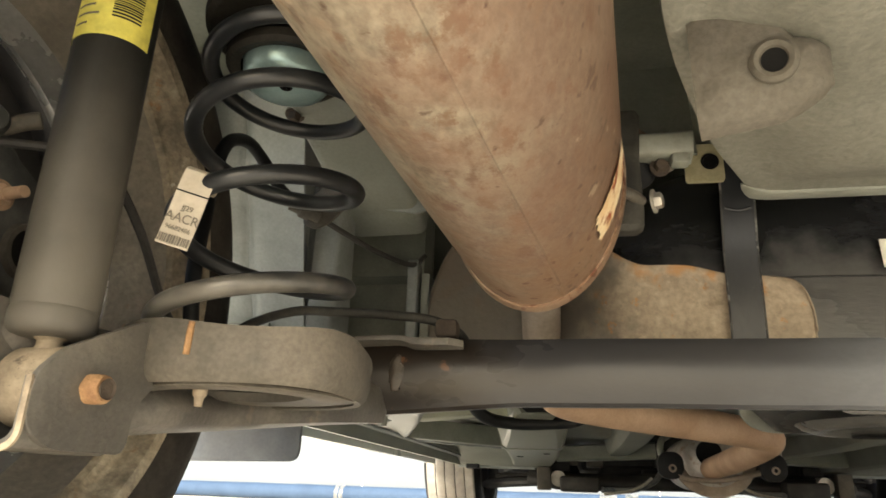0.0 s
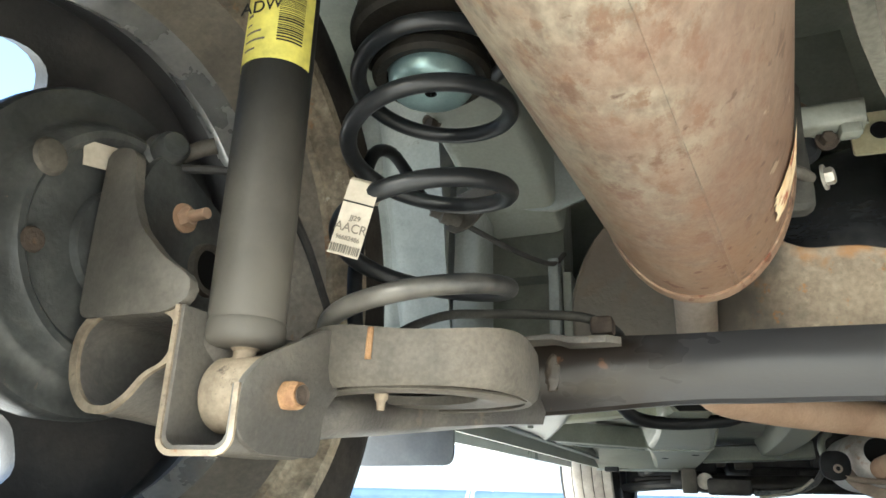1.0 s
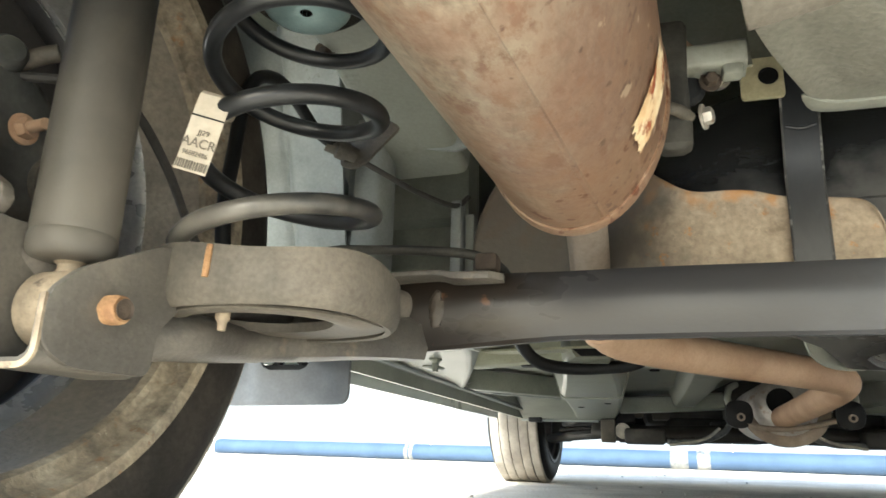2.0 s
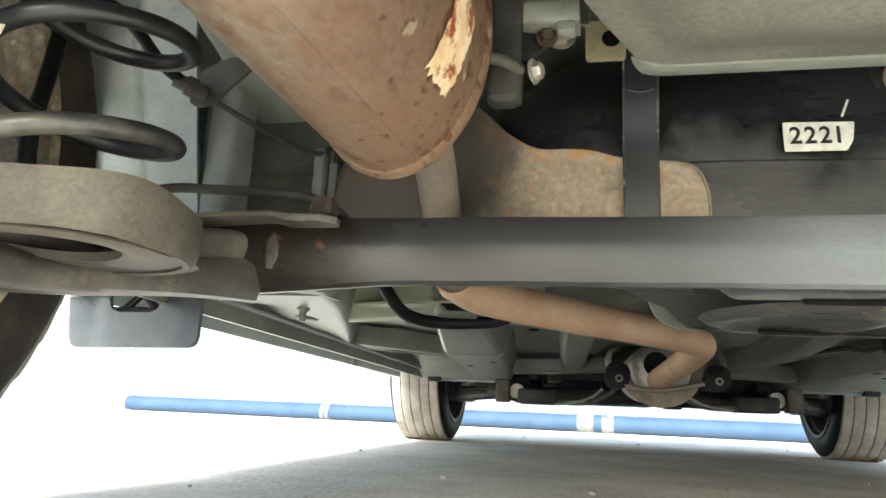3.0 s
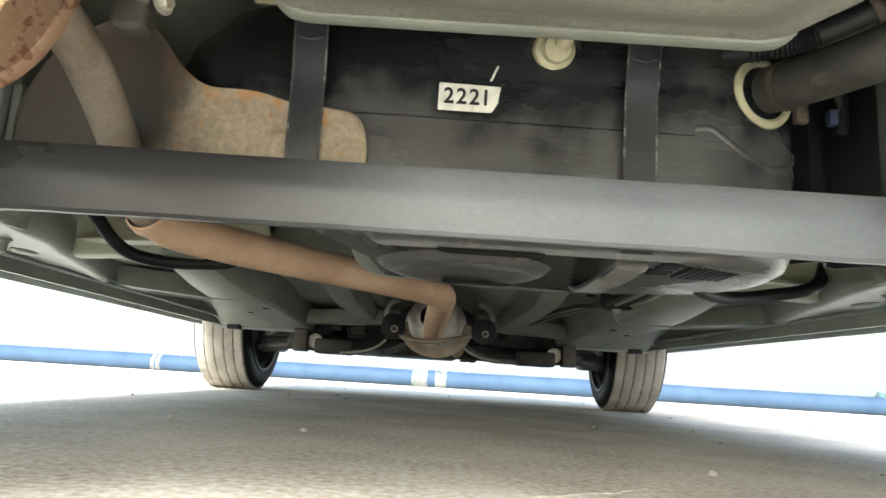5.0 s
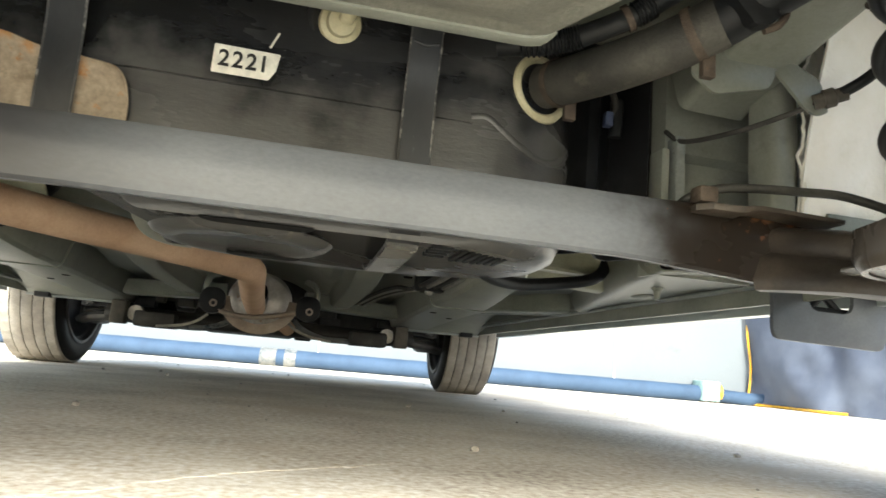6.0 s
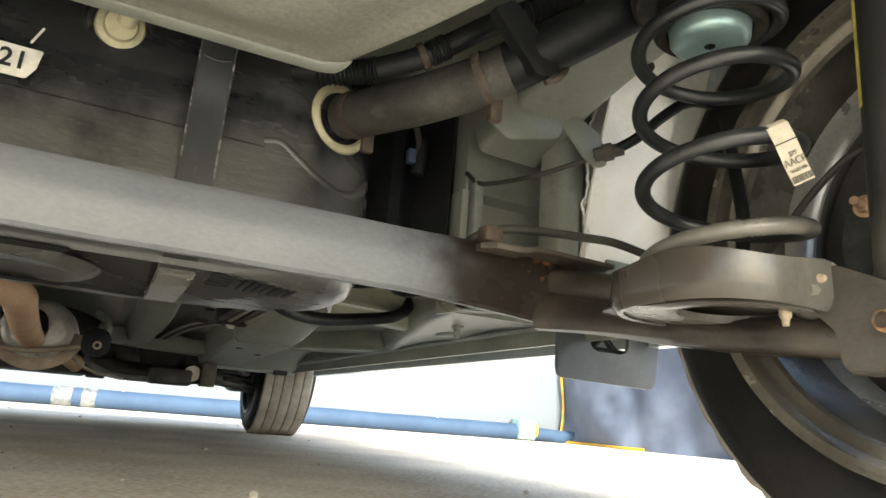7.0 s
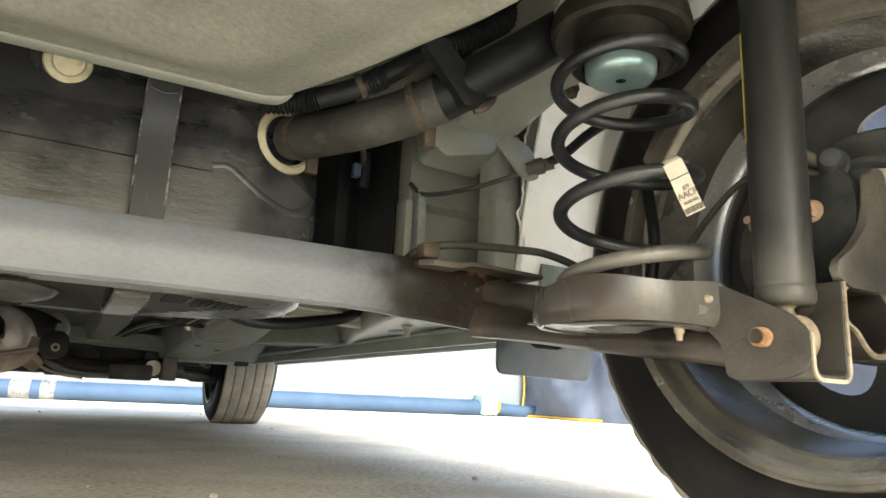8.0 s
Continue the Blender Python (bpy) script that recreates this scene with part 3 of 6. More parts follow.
def ripple(points, r, name, parent):
    """A soft lay-flat hose, a little out of round and wavy along its length."""
    line = smooth(points, 10)
    sc = []
    for k in range(len(line)):
        w = 1 + 0.03 * noise.noise(Vector((k * 0.31, 2.0, r * 50)))
        sc.append((w, w * (0.98 + 0.03 * noise.noise(Vector((k * 0.17, 7.0, 1.0))))))
    return part(name, sweep(line, disc(r, 22), None, True, (0, 0, 1), sc), M_HOSE, parent, angle=60)


hose = empty("drain_hose", "long blue fabric hose lying along the foot of the white wall", "hose")
HR = 0.064


def hose_at(x, z=HR):
    return Vector((x, wall_y(x) - 0.10, z))


ripple([hose_at(x) for x in (-4.12, -3.6, -3.0, -2.6, -2.18)], HR, "hose_section", hose)
ripple([hose_at(x) for x in (-2.2, -1.6, -1.1, -0.6, -0.12)], HR * 0.97, "hose_section", hose)
ripple([hose_at(x) for x in (0.0, 0.5, 1.0, 1.6, 2.2, 2.8, 3.22)], HR, "hose_section", hose)
ripple([hose_at(3.36), hose_at(3.46, 0.058), hose_at(3.6, 0.05), hose_at(3.75, 0.05)], HR * 0.8, "hose_section", hose)
lathe_x = facing((0, 0, 0), (1, -0.13, 0))
for x in (-4.1,):
    part("hose_end", lathe([(0, -0.02), (HR * 0.8, -0.02), (HR * 1.04, 0), (HR * 1.04, 0.05), (HR, 0.06)], Matrix.Translation(hose_at(x)) @ lathe_x, 24), M_HOSE, hose)
for x, w in ((-2.17, 0.02), (-2.125, 0.02), (-0.06, 0.10), (0.10, 0.08)):
    prof = [(HR * 0.96, -w / 2 - 0.01), (HR * 1.02, -w / 2), (HR * 1.05, 0), (HR * 1.02, w / 2), (HR * 0.96, w / 2 + 0.01)]
    part("tape_band", lathe(prof, Matrix.Translation(hose_at(x)) @ lathe_x, 24), M_WHITE, hose, "white tape band")
bm = bmesh.new()
skin([[hose_at(1.40) + Vector((0.02 * a, -HR * 1.03 - 0.003 * b, 0.01 + 0.025 * b - 0.01 * a)) for b in range(3)] for a in range(4)], 0.003, bm)
part("tape_flap", bm, M_MINT, hose, "loose scrap of grey tape")

valve = empty("hose_coupling", "pale green box coupling with a yellow ring on the hose", "coupling")
c = hose_at(3.29)
part("housing", box(c.x - 0.075, c.x + 0.075, c.y - 0.075, c.y + 0.075, 0.012, 0.165, 0.008), M_MINT, valve)
for dx in (-0.05, 0.0, 0.05):
    part("foot", box(c.x + dx - 0.012, c.x + dx + 0.012, c.y - 0.08, c.y - 0.05, 0, 0.016, 0.002), M_DUSTY, valve)
m = Matrix.Translation((c.x + 0.076, c.y - 0.02, 0.085)) @ lathe_x
part("ring", lathe([(0.03, 0), (0.062, 0), (0.066, 0.012), (0.062, 0.026), (0.03, 0.026)], m, 28, closed=True), M_YELLOW, valve, "yellow plastic ring")
part("cap", lathe([(0, 0.045), (0.026, 0.045), (0.032, 0.04), (0.032, 0.0), (0, 0.0)], m, 24), M_WHITE, valve, "white cap")

tarp = empty("tarpaulin", "grey-blue tarpaulin curtain with yellow cord edging hanging to the ground", "tarpaulin")
T0, T1 = Vector((3.66, wall_y(3.66) - 0.05, 0)), Vector((3.95, -2.2, 0))
grid = []
for i in range(150):
    u = i / 149
    row = []
    for j in range(26):
        v = j / 25
        p = T0.lerp(T1, u)
        fold = 0.035 * math.sin(u * 34 + 9 * v) + 0.10 * noise.noise(Vector((u * 14 + 5 * v, v * 4, 0))) + 0.045 * noise.noise(Vector((u * 40 + 9 * v, v * 12 + 4, 3))) * (1 - v)
        row.append(Vector((p.x + fold * 0.9, p.y + fold * 0.25, 0.004 + 2.3 * v)))
    grid.append(row)
part("sheet", skin(grid, 0.003), M_TARP, tarp, angle=80)
part("cord", tube([row + Vector((-0.012, -0.012, 0)) for row in grid[0][::3]], 0.009, 8, 3), M_YELLOW, tarp, "yellow cord")
part("hem_cord", tube([grid[i][0] + Vector((-0.02, -0.02, 0.009)) for i in range(0, 24, 3)], 0.01, 8, 3), M_YELLOW, tarp, "yellow hem cord")

# ---------------------------------------------------------------- the car
car = empty("car", "small grey-green hatchback seen from below, with dusty rusted underside", "car")


def wheel(parent, x, y, inner, steer=0.0, spin=0.0, tyre_mat=None, drum=True, rim_mat=None, barrel_mat=None, step_mat=None, h=0.0925):
    """A wheel whose inner face looks along inner (+1 or -1 in x)."""
    w = part("wheel", lathe([(0, -0.03), (0.028, -0.03), (0.03, 0.012), (0, 0.012)], Matrix.Identity(4), 20), M_DRUM, parent, "dusty road wheel with worn tyre")
    base = Matrix.Translation((x, y, CAR_R)) @ pose(0, 0, 0, 0, 0, steer) @ facing((0, 0, 0), (inner, 0, 0))
    w.data.transform(base)
    R = CAR_R
    top = h - 0.0125
    side = [(0.179, h - 0.012), (0.184, h - 0.004), (0.198, h + 0.001), (0.222, h + 0.003), (0.238, h - 0.003), (0.249, h - 0.012)]
    part("tyre", lathe(side + [(0.2495, h - 0.018), (0.2495, -h + 0.018)] + [(r, -q) for r, q in side[::-1]], base, 72), tyre_mat or M_TYRE, w, "tyre sidewall, black with road dust")
    # tread ribs with grooves between them, and fine cross cuts
    for a, b in ((-top, -0.0505), (-0.0475, -0.0185), (-0.0155, 0.0155), (0.0185, 0.0475), (0.0505, top)):
        prof = [(R - 0.009, a), (R - 0.001 - (0.004 if a < -0.06 else 0), a), (R, a + 0.004), (R, b - 0.004), (R - 0.001 - (0.004 if b > 0.06 else 0), b), (R - 0.009, b)]
        own = lathe(prof, Matrix.Identity(4), 144)
        for v in own.verts:
            k = round(math.atan2(v.co.y, v.co.x) / (2 * math.pi) * 144)
            rr = math.hypot(v.co.x, v.co.y)
            if rr > R - 0.002 and k % (3 if abs(a) > 0.03 and abs(b) > 0.03 else 6) == 0:
                v.co.x *= (R - 0.003) / R
                v.co.y *= (R - 0.003) / R
        own.transform(base)
        part("tread_rib", own, M_TREAD, w, "dusty worn tread")
    # the rim: barrel open to the inside, disc with windows at the outer face
    barrel = [(0.184, h - 0.006), (0.187, h - 0.001), (0.1855, h + 0.003), (0.181, h + 0.002), (0.1785, h - 0.004), (0.178, h - 0.010), (0.1755, h - 0.014), (0.170, h - 0.017), (0.168, h - 0.022), (0.1672, h - 0.030),
              (0.1635, h - 0.046), (0.158, h - 0.062), (0.1535, h - 0.072), (0.1515, h - 0.080), (0.151, 0.002), (0.1525, -0.003), (0.158, -0.012), (0.166, -0.032), (0.172, -h + 0.012), (0.184, -h), (0.187, -h + 0.004)]
    for name, run, mat, words in (("rim_lip", barrel[:9], rim_mat or M_RIM, "dusty steel rim lip with rust stains"), ("rim_barrel", barrel[8:12], barrel_mat or M_RIM, "dusty steel rim barrel"), ("rim_step", barrel[11:17], step_mat or M_RIM, "paler inner step of the rim"), ("rim_outer", barrel[16:], M_RIMDARK, "black outer rim")):
        part(name, lathe(run + [(r + 0.004, q) for r, q in run[::-1]], base, 96, closed=True), mat, w, words)
    own = bmesh.new()
    n = 14
    radii = [0.03, 0.05, 0.07, 0.084] + [0.0885 + 0.054 * (0.5 - 0.5 * math.cos(math.pi * k / 14)) for k in range(15)] + [0.150, 0.158, 0.168]
    for sector in range(5):
        ring = []
        for r in radii:
            u = min(1.0, abs(r - 0.1155) / 0.027)
            half = 0.25 * (1 - u ** 3.2) ** 0.5
            z = -0.050 - 0.018 * math.sin(min(1, (r - 0.03) / 0.13) * math.pi)
            angs = [(sector + 0.5 + half + (1 - 2 * half) * k / n) / 5 * 2 * math.pi for k in range(n + 1)]
            ring.append([own.verts.new((r * math.cos(a), r * math.sin(a), z)) for a in angs])
        for a, b in zip(ring, ring[1:]):
            for k in range(n):
                own.faces.new((a[k], a[k + 1], b[k + 1], b[k]))
    bmesh.ops.remove_doubles(own, verts=own.verts[:], dist=1e-5)
    bmesh.ops.recalc_face_normals(own, faces=own.faces)
    bmesh.ops.solidify(own, geom=own.faces[:], thickness=0.012)
    own.transform(base @ pose(0, 0, 0, 0, 0, spin))
    part("wheel_disc", own, M_RIMDARK, w, "dark wheel disc with five windows")
    if drum:
        prof = [(0, 0.022), (0.02, 0.024), (0.034, 0.022), (0.036, 0.018), (0.062, 0.018), (0.066, 0.0225), (0.070, 0.0225), (0.0745, 0.018), (0.077, 0.010), (0.080, 0.007), (0.090, 0.0055), (0.094, 0.0075), (0.0965, 0.0075), (0.0985, 0.004), (0.0985, -0.004), (0.097, -0.02), (0.092, -0.036), (0, -0.038)]
        part("drum", lathe(prof, base, 56), M_DRUM, w, "dark brake drum with backing plate")
    return w


wheel(car, -0.688, REAR_Y, 1, 0, 9, M_TYREDUST, True, M_RIMMUD, M_BARREL, M_STEP, 0.083)
wheel(car, 0.688, REAR_Y, -1, 0, -20, None, True, M_RIM, M_BARRELGREY, M_STEP)
wheel(car, -0.705, FRONT_Y, 1, -3.0, 0, None, True, M_RIMDARK, M_RIMDARK, M_RIMDARK)
wheel(car, 0.705, FRONT_Y, -1, -3.0, 0, None, True, M_RIMDARK, M_RIMDARK, M_RIMDARK)

# body shell: plain sides with wheel openings, closed above
def side_outline():
    pts = [(-0.40, 0.45)]
    def arch(cy, r):
        return [(cy + r * math.cos(a), CAR_R + r * math.sin(a)) for a in [math.pi + 0.25 - k * (math.pi + 0.5) / 16 for k in range(17)]]
    pts += [(p, max(q, 0.205)) for p, q in arch(REAR_Y, 0.345)]
    pts += [(0.55, 0.205), (1.95, 0.205)]
    pts += [(p, max(q, 0.205)) for p, q in arch(FRONT_Y, 0.31)]
    pts += [(2.85, 0.26), (2.85, 0.52), (2.74, 0.70), (2.15, 0.90), (1.5, 1.40), (0.0, 1.44), (-0.4, 1.2), (-0.47, 0.8), (-0.47, 0.52)]
    return pts


for s in (-1, 1):
    m = Matrix(((0, 0, s, s * 0.755), (1, 0, 0, 0), (0, 1, 0, 0), (0, 0, 0, 1)))
    part("side_panel", plate(side_outline(), 0.02, m), M_OUTER, car)
upper = [(-0.40, 0.455), (-0.47, 0.52), (-0.47, 0.8), (-0.4, 1.2), (0.0, 1.44), (1.5, 1.40), (2.15, 0.90), (2.74, 0.70), (2.85, 0.52), (2.85, 0.26)]
part("upper_shell", skin([[(x, y, z) for x in (-0.755, -0.3, 0.3, 0.755)] for y, z in upper], 0.015), M_OUTER, car)
part("rear_bumper", box(-0.74, 0.74, -0.46, -0.36, 0.45, 0.58, 0.03), M_OUTER, car)

# floor: a raised rear part over axle and tank, a step down, and the ribbed front part
prof = [(-0.44, 0.52), (0.35, 0.56), (0.62, 0.50), (0.78, 0.40), (0.86, 0.30), (0.93, 0.268), (1.3, 0.262), (1.7, 0.262), (2.1, 0.28), (2.25, 0.36), (2.35, 0.6)]
line = smooth([(0, y, z) for y, z in prof], 5)
cols = [-0.70 + 0.02 * k for k in range(71)]


def floor_z(x, y, z):
    if y > 0.9:
        z += 0.05 * max(0, 1 - (abs(x) / 0.14) ** 2)
        z += 0.012 * noise.noise(Vector((x * 6, y * 5, 0)))
    return z


part("floor_pan", skin([[(x, p.y, floor_z(x, p.y, p.z)) for x in cols] for p in line], 0.003), M_BODY, car, "grey-green painted floor pan", 30)

for s in (-1, 1):
    # sill with pinch flange
    sec = [(-0.035, 0.07), (-0.035, 0.012), (-0.02, 0.0), (0.012, -0.002), (0.014, -0.022), (0.02, -0.022), (0.022, -0.002), (0.035, 0.008), (0.035, 0.07)]
    sec = [(-s * u, v) for u, v in sec]
    part("sill", sweep([(s * 0.672, y, 0.222) for y in (0.46, 0.5, 0.9, 1.3, 1.7, 2.02)], sec), M_BODY, car, "grey-green sill with pinch flange")
    # lengthwise rail, hat shaped: narrow and open at its rear end, broad further on, with a welded lap
    rail = smooth([(s * 0.365, 0.76, 0.232), (s * 0.375, 0.80, 0.226), (s * 0.382, 0.95, 0.212), (s * 0.395, 1.15, 0.207), (s * 0.405, 1.4, 0.205), (s * 0.42, 1.7, 0.203), (s * 0.44, 2.0, 0.200)], 5)
    hat = rounded([(-1.3, 0.065), (-1.0, 0.006), (-0.86, 0), (0.86, 0), (1.0, 0.006), (1.3, 0.065)], 0.004, 2)
    widths = [(0.028 + 0.030 * min(1, max(0, (p.y - 0.76) / 0.42)) ** 0.8, 1.0) for p in rail]
    long_rail = part("floor_rail", sweep(rail, hat, None, True, (0, 0, 1), widths), M_BODY, car, "grey-green painted floor rail")
    lap = [p + Vector((0, 0, -0.0022)) for p in rail if 1.12 < p.y < 1.24][:2]
    part("rail_lap", sweep(lap, hat, None, True, (0, 0, 1), [(0.0585, 1.0)] * len(lap)), M_BODY, long_rail)
    # Black plate on the closed end draws the darkness inside the rail.
    part("rail_mouth", plate(rounded([(-0.024, -0.004), (0.024, -0.004), (0.027, 0.006), (-0.027, 0.006)], 0.002, 2), 0.003, facing((s * 0.366, 0.757, 0.2375), (0, -1, -0.2))), M_BLACK, long_rail, "black plate painting the dark mouth of the rail")
    part("floor_lip", sweep(smooth([(s * 0.30, 0.775, 0.244), (s * 0.36, 0.765, 0.2445), (s * 0.44, 0.772, 0.243), (s * 0.52, 0.80, 0.246)], 4), [(-0.014, 0.002), (-0.014, -0.001), (0.014, -0.002), (0.014, 0.002)]), M_RISER, car, "pale folded floor lip")
    # inner rail beside the tunnel with a blunt foot
    hat2 = rounded([(-0.035, 0.04), (-0.022, 0), (0.022, 0), (0.035, 0.04)], 0.006, 2)
    part("floor_rail", sweep(smooth([(s * 0.195, 0.94, 0.268), (s * 0.195, 1.02, 0.240), (s * 0.198, 1.2, 0.226), (s * 0.198, 1.5, 0.224), (s * 0.198, 1.72, 0.226)], 4), [(u * 1.1, v) for u, v in hat2]), M_BODY, car, "grey-green painted floor rail")
    part("crossmember", sweep([(s * 0.10, 1.76, 0.222), (s * 0.20, 1.765, 0.216), (s * 0.36, 1.77, 0.210)], rounded([(-0.05, 0.04), (-0.04, 0.0), (0.04, 0.0), (0.05, 0.04)], 0.010, 3)), M_BODY, car, "grey-green floor crossmember")
    # lowered outer floor beside the sill, ending in a rounded ridge
    outer = []
    for k in range(22):
        y = 0.55 + 0.031 * k
        r = 0.488 + 0.172 * max(0, (y - 0.56) / 0.64) ** 1.15
        wob = 0.0035 * noise.noise(Vector((y * 9, s, 1)))
        outer.append([(s * x, y, z + wob) for x, z in ((0.662, 0.228), (0.25 * r + 0.75 * 0.662, 0.2255 + 2 * wob), (0.6 * r + 0.4 * 0.662, 0.2245 - wob), (r + 0.010, 0.2215), (r + 0.003, 0.2205), (r - 0.003, 0.2225), (r - 0.008, 0.232), (r - 0.018, 0.266))])
    part("outer_floor", skin(outer, 0.002), M_BODY, car, "grey-green outer floor with a rounded ridge", 60)
    part("drain_plug", lathe([(0, -0.003), (0.013, -0.0025), (0.016, 0.0), (0.016, 0.006)], Matrix.Translation((s * 0.600, 0.80, 0.2235)) @ Matrix.Diagonal((1, 1.5, 1, 1)), 20), M_BODY, car, "painted oval drain plug")
    part("floor_stud", lathe([(0, -0.016), (0.004, -0.0155), (0.005, -0.004), (0.009, 0.0), (0.009, 0.004)], Matrix.Translation((s * 0.568, 0.70, 0.2225)), 12), M_BODY, car, "short threaded stud")
    part("sill_seam", sweep([(s * (0.640 + 0.003 * noise.noise(Vector((k * 0.9, s, 6)))), 0.56 + 0.04 * k, 0.2225) for k in range(35)], disc(0.0045, 8), None, True, (0, 0, 1), [(1 + 0.8 * noise.noise(Vector((k * 1.3, s, 3))), 0.8) for k in range(35)]), M_BODYLIGHT, car, "lumpy sealer along the sill")
    # slanting crossmember from the ridge to the rail, its rear lip rough with sealer
    beam = [Vector((s * (0.665 - 0.215 * u), 1.20 + 0.20 * u, 0.224 - 0.004 * u)) for u in [k / 16 for k in range(17)]]
    part("crossmember", sweep(beam, rounded([(-0.045, 0.04), (-0.040, 0.004), (-0.034, 0), (0.036, 0), (0.045, 0.04)], 0.004, 2)), M_BODY, car, "grey-green floor crossmember")
    lip = [p + Vector((s * 0.026, -0.030, 0.003 + 0.004 * noise.noise(Vector((k * 1.7, s, 4))))) for k, p in enumerate(beam)]
    part("ragged_sealer", sweep(lip, disc(0.0042, 8), None, True, (0, 0, 1), [(0.8 + 0.9 * abs(noise.noise(Vector((k * 2.3, s, 9)))), 1.4) for k in range(17)]), M_BODYLIGHT, car, "ragged pale seam sealer")
    # sloping panel ahead of it that runs down to the front jacking point
    part("toe_panel", skin([[(s * x, 1.66 + 0.30 * q, 0.262 - 0.062 * q + 0.003 * noise.noise(Vector((x * 9, q * 3, s)))) for x in (0.42, 0.48, 0.54, 0.60, 0.66)] for q in (0, 0.25, 0.5, 0.75, 0.94, 1.0)], 0.003), M_BODY, car, "grey-green sloping floor panel", 60)
    part("panel_lip", sweep([(s * 0.43, 1.955, 0.198), (s * 0.55, 1.955, 0.198), (s * 0.66, 1.955, 0.199)], disc(0.006, 8)), M_BODYLIGHT, car)
    # jacking lug by the front wheel
    part("jacking_lug", box(s * 0.615 - 0.02, s * 0.615 + 0.02, 1.93, 1.97, 0.190, 0.225, 0.004), M_RUBBER, car, "black rubber jacking lug")
    for y in (1.08,):
        part("drain_plug", lathe([(0, 0), (0.014, 0), (0.017, 0.004), (0.017, 0.008)], Matrix.Translation((s * 0.5, y, 0.256)), 16), M_RUBBER, car)
    # liner in front of the rear wheel with an air flap below it
    liner = []
    for k in range(13):
        a = radians(10 + k * 14)
        liner.append([(s * x, REAR_Y + 0.350 * math.cos(a), CAR_R + 0.350 * math.sin(a)) for x in (0.735, 0.742, 0.748, 0.754)])
    part("wheel_arch_liner", skin(liner, 0.004), M_RUBBER, car, "black wheel arch liner")
    flap = part("air_flap", plate(rounded([(0.612, 0.153), (0.765, 0.150), (0.775, 0.225), (0.722, 0.225), (0.722, 0.190), (0.660, 0.190), (0.660, 0.225), (0.612, 0.225)], 0.012), 0.006,
                Matrix(((s, 0, 0, 0), (0, 0, 1, 0.517), (0, 1, 0, 0), (0, 0, 0, 1))), 0.001), M_FLAP, car, "grey plastic air flap")
    part("flap_bracket", box(s * 0.69 - 0.04, s * 0.69 + 0.04, 0.525, 0.55, 0.185, 0.197, 0.002), M_RUBBER, flap)
    part("flap_bracket", sweep([(s * 0.665, 0.53, 0.19), (s * 0.69, 0.53, 0.212), (s * 0.715, 0.53, 0.19)], disc(0.005, 8)), M_RUBBER, flap)

for s in (-1, 1):
    for x, y, z in ((0.372, 1.30, 0.2045), (0.436, 1.42, 0.2035)):
        part("rail_hole", lathe([(0, 0), (0.006, 0), (0.0075, 0.0008), (0.0075, 0.002)], Matrix.Translation((s * x, y, z)) @ Matrix.Diagonal((1, 1.5, 1, 1)), 14), M_BLACK, car, "small dark hole in the rail")
    part("floor_clip", lathe([(0, -0.004), (0.008, -0.003), (0.010, 0)], Matrix.Translation((s * 0.28, 1.12, 0.2545)), 12), M_RUBBER, car, "black floor clip")
# ---------------------------------------------------------------- front end far ahead
part("subframe", sweep(smooth([(-0.44, 2.0, 0.165), (-0.3, 1.96, 0.155), (0, 1.97, 0.16), (0.3, 1.96, 0.155), (0.44, 2.0, 0.165)], 6), rounded([(-0.045, 0), (-0.03, 0.03), (0.03, 0.03), (0.045, 0), (0.03, -0.018), (-0.03, -0.018)], 0.01, 2)), M_ENGINE, car, "black front subframe")
for s in (-1, 1):
    arm = part("control_arm", sweep(smooth([(s * 0.36, 1.99, 0.165), (s * 0.46, 2.06, 0.16), (s * 0.55, 2.2, 0.155), (s * 0.61, 2.35, 0.15)], 5), disc(0.026, 10, 0.016)), M_ENGINE, car, "black steel control arm")
    part("arm_bushing", lathe([(0, -0.03), (0.022, -0.03), (0.022, 0.03), (0, 0.03)], Matrix.Translation((s * 0.36, 1.94, 0.168)) @ pose(0, 0, 0, 90, 0, 0), 18), M_ZINC, arm)
    part("stabiliser_link", tube([(s * 0.5, 2.02, 0.2), (s * 0.54, 2.1, 0.19), (s * 0.56, 2.25, 0.2)], 0.009, 8), M_ENGINE, car)
    part("mount_bracket", box(s * 0.30 - 0.055, s * 0.30 + 0.055, 1.86, 1.97, 0.132, 0.175, 0.008), M_ENGINE, car, "dusty black mounting bracket")
    part("skid_tab", box(s * 0.40 - 0.02, s * 0.40 + 0.02, 1.88, 1.93, 0.135, 0.20, 0.004), M_DUSTY, car)
    part("white_hose", tube([(s * 0.07, 1.86, 0.20), (s * 0.10, 1.84, 0.165), (s * 0.16, 1.84, 0.142), (s * 0.24, 1.86, 0.14)], 0.008, 8), M_WHITE, car, "pale plastic hose")
    part("drive_shaft", tube([(s * 0.15, 2.36, 0.25), (s * 0.62, FRONT_Y, 0.257)], 0.016, 10, 1), M_ENGINE, car)
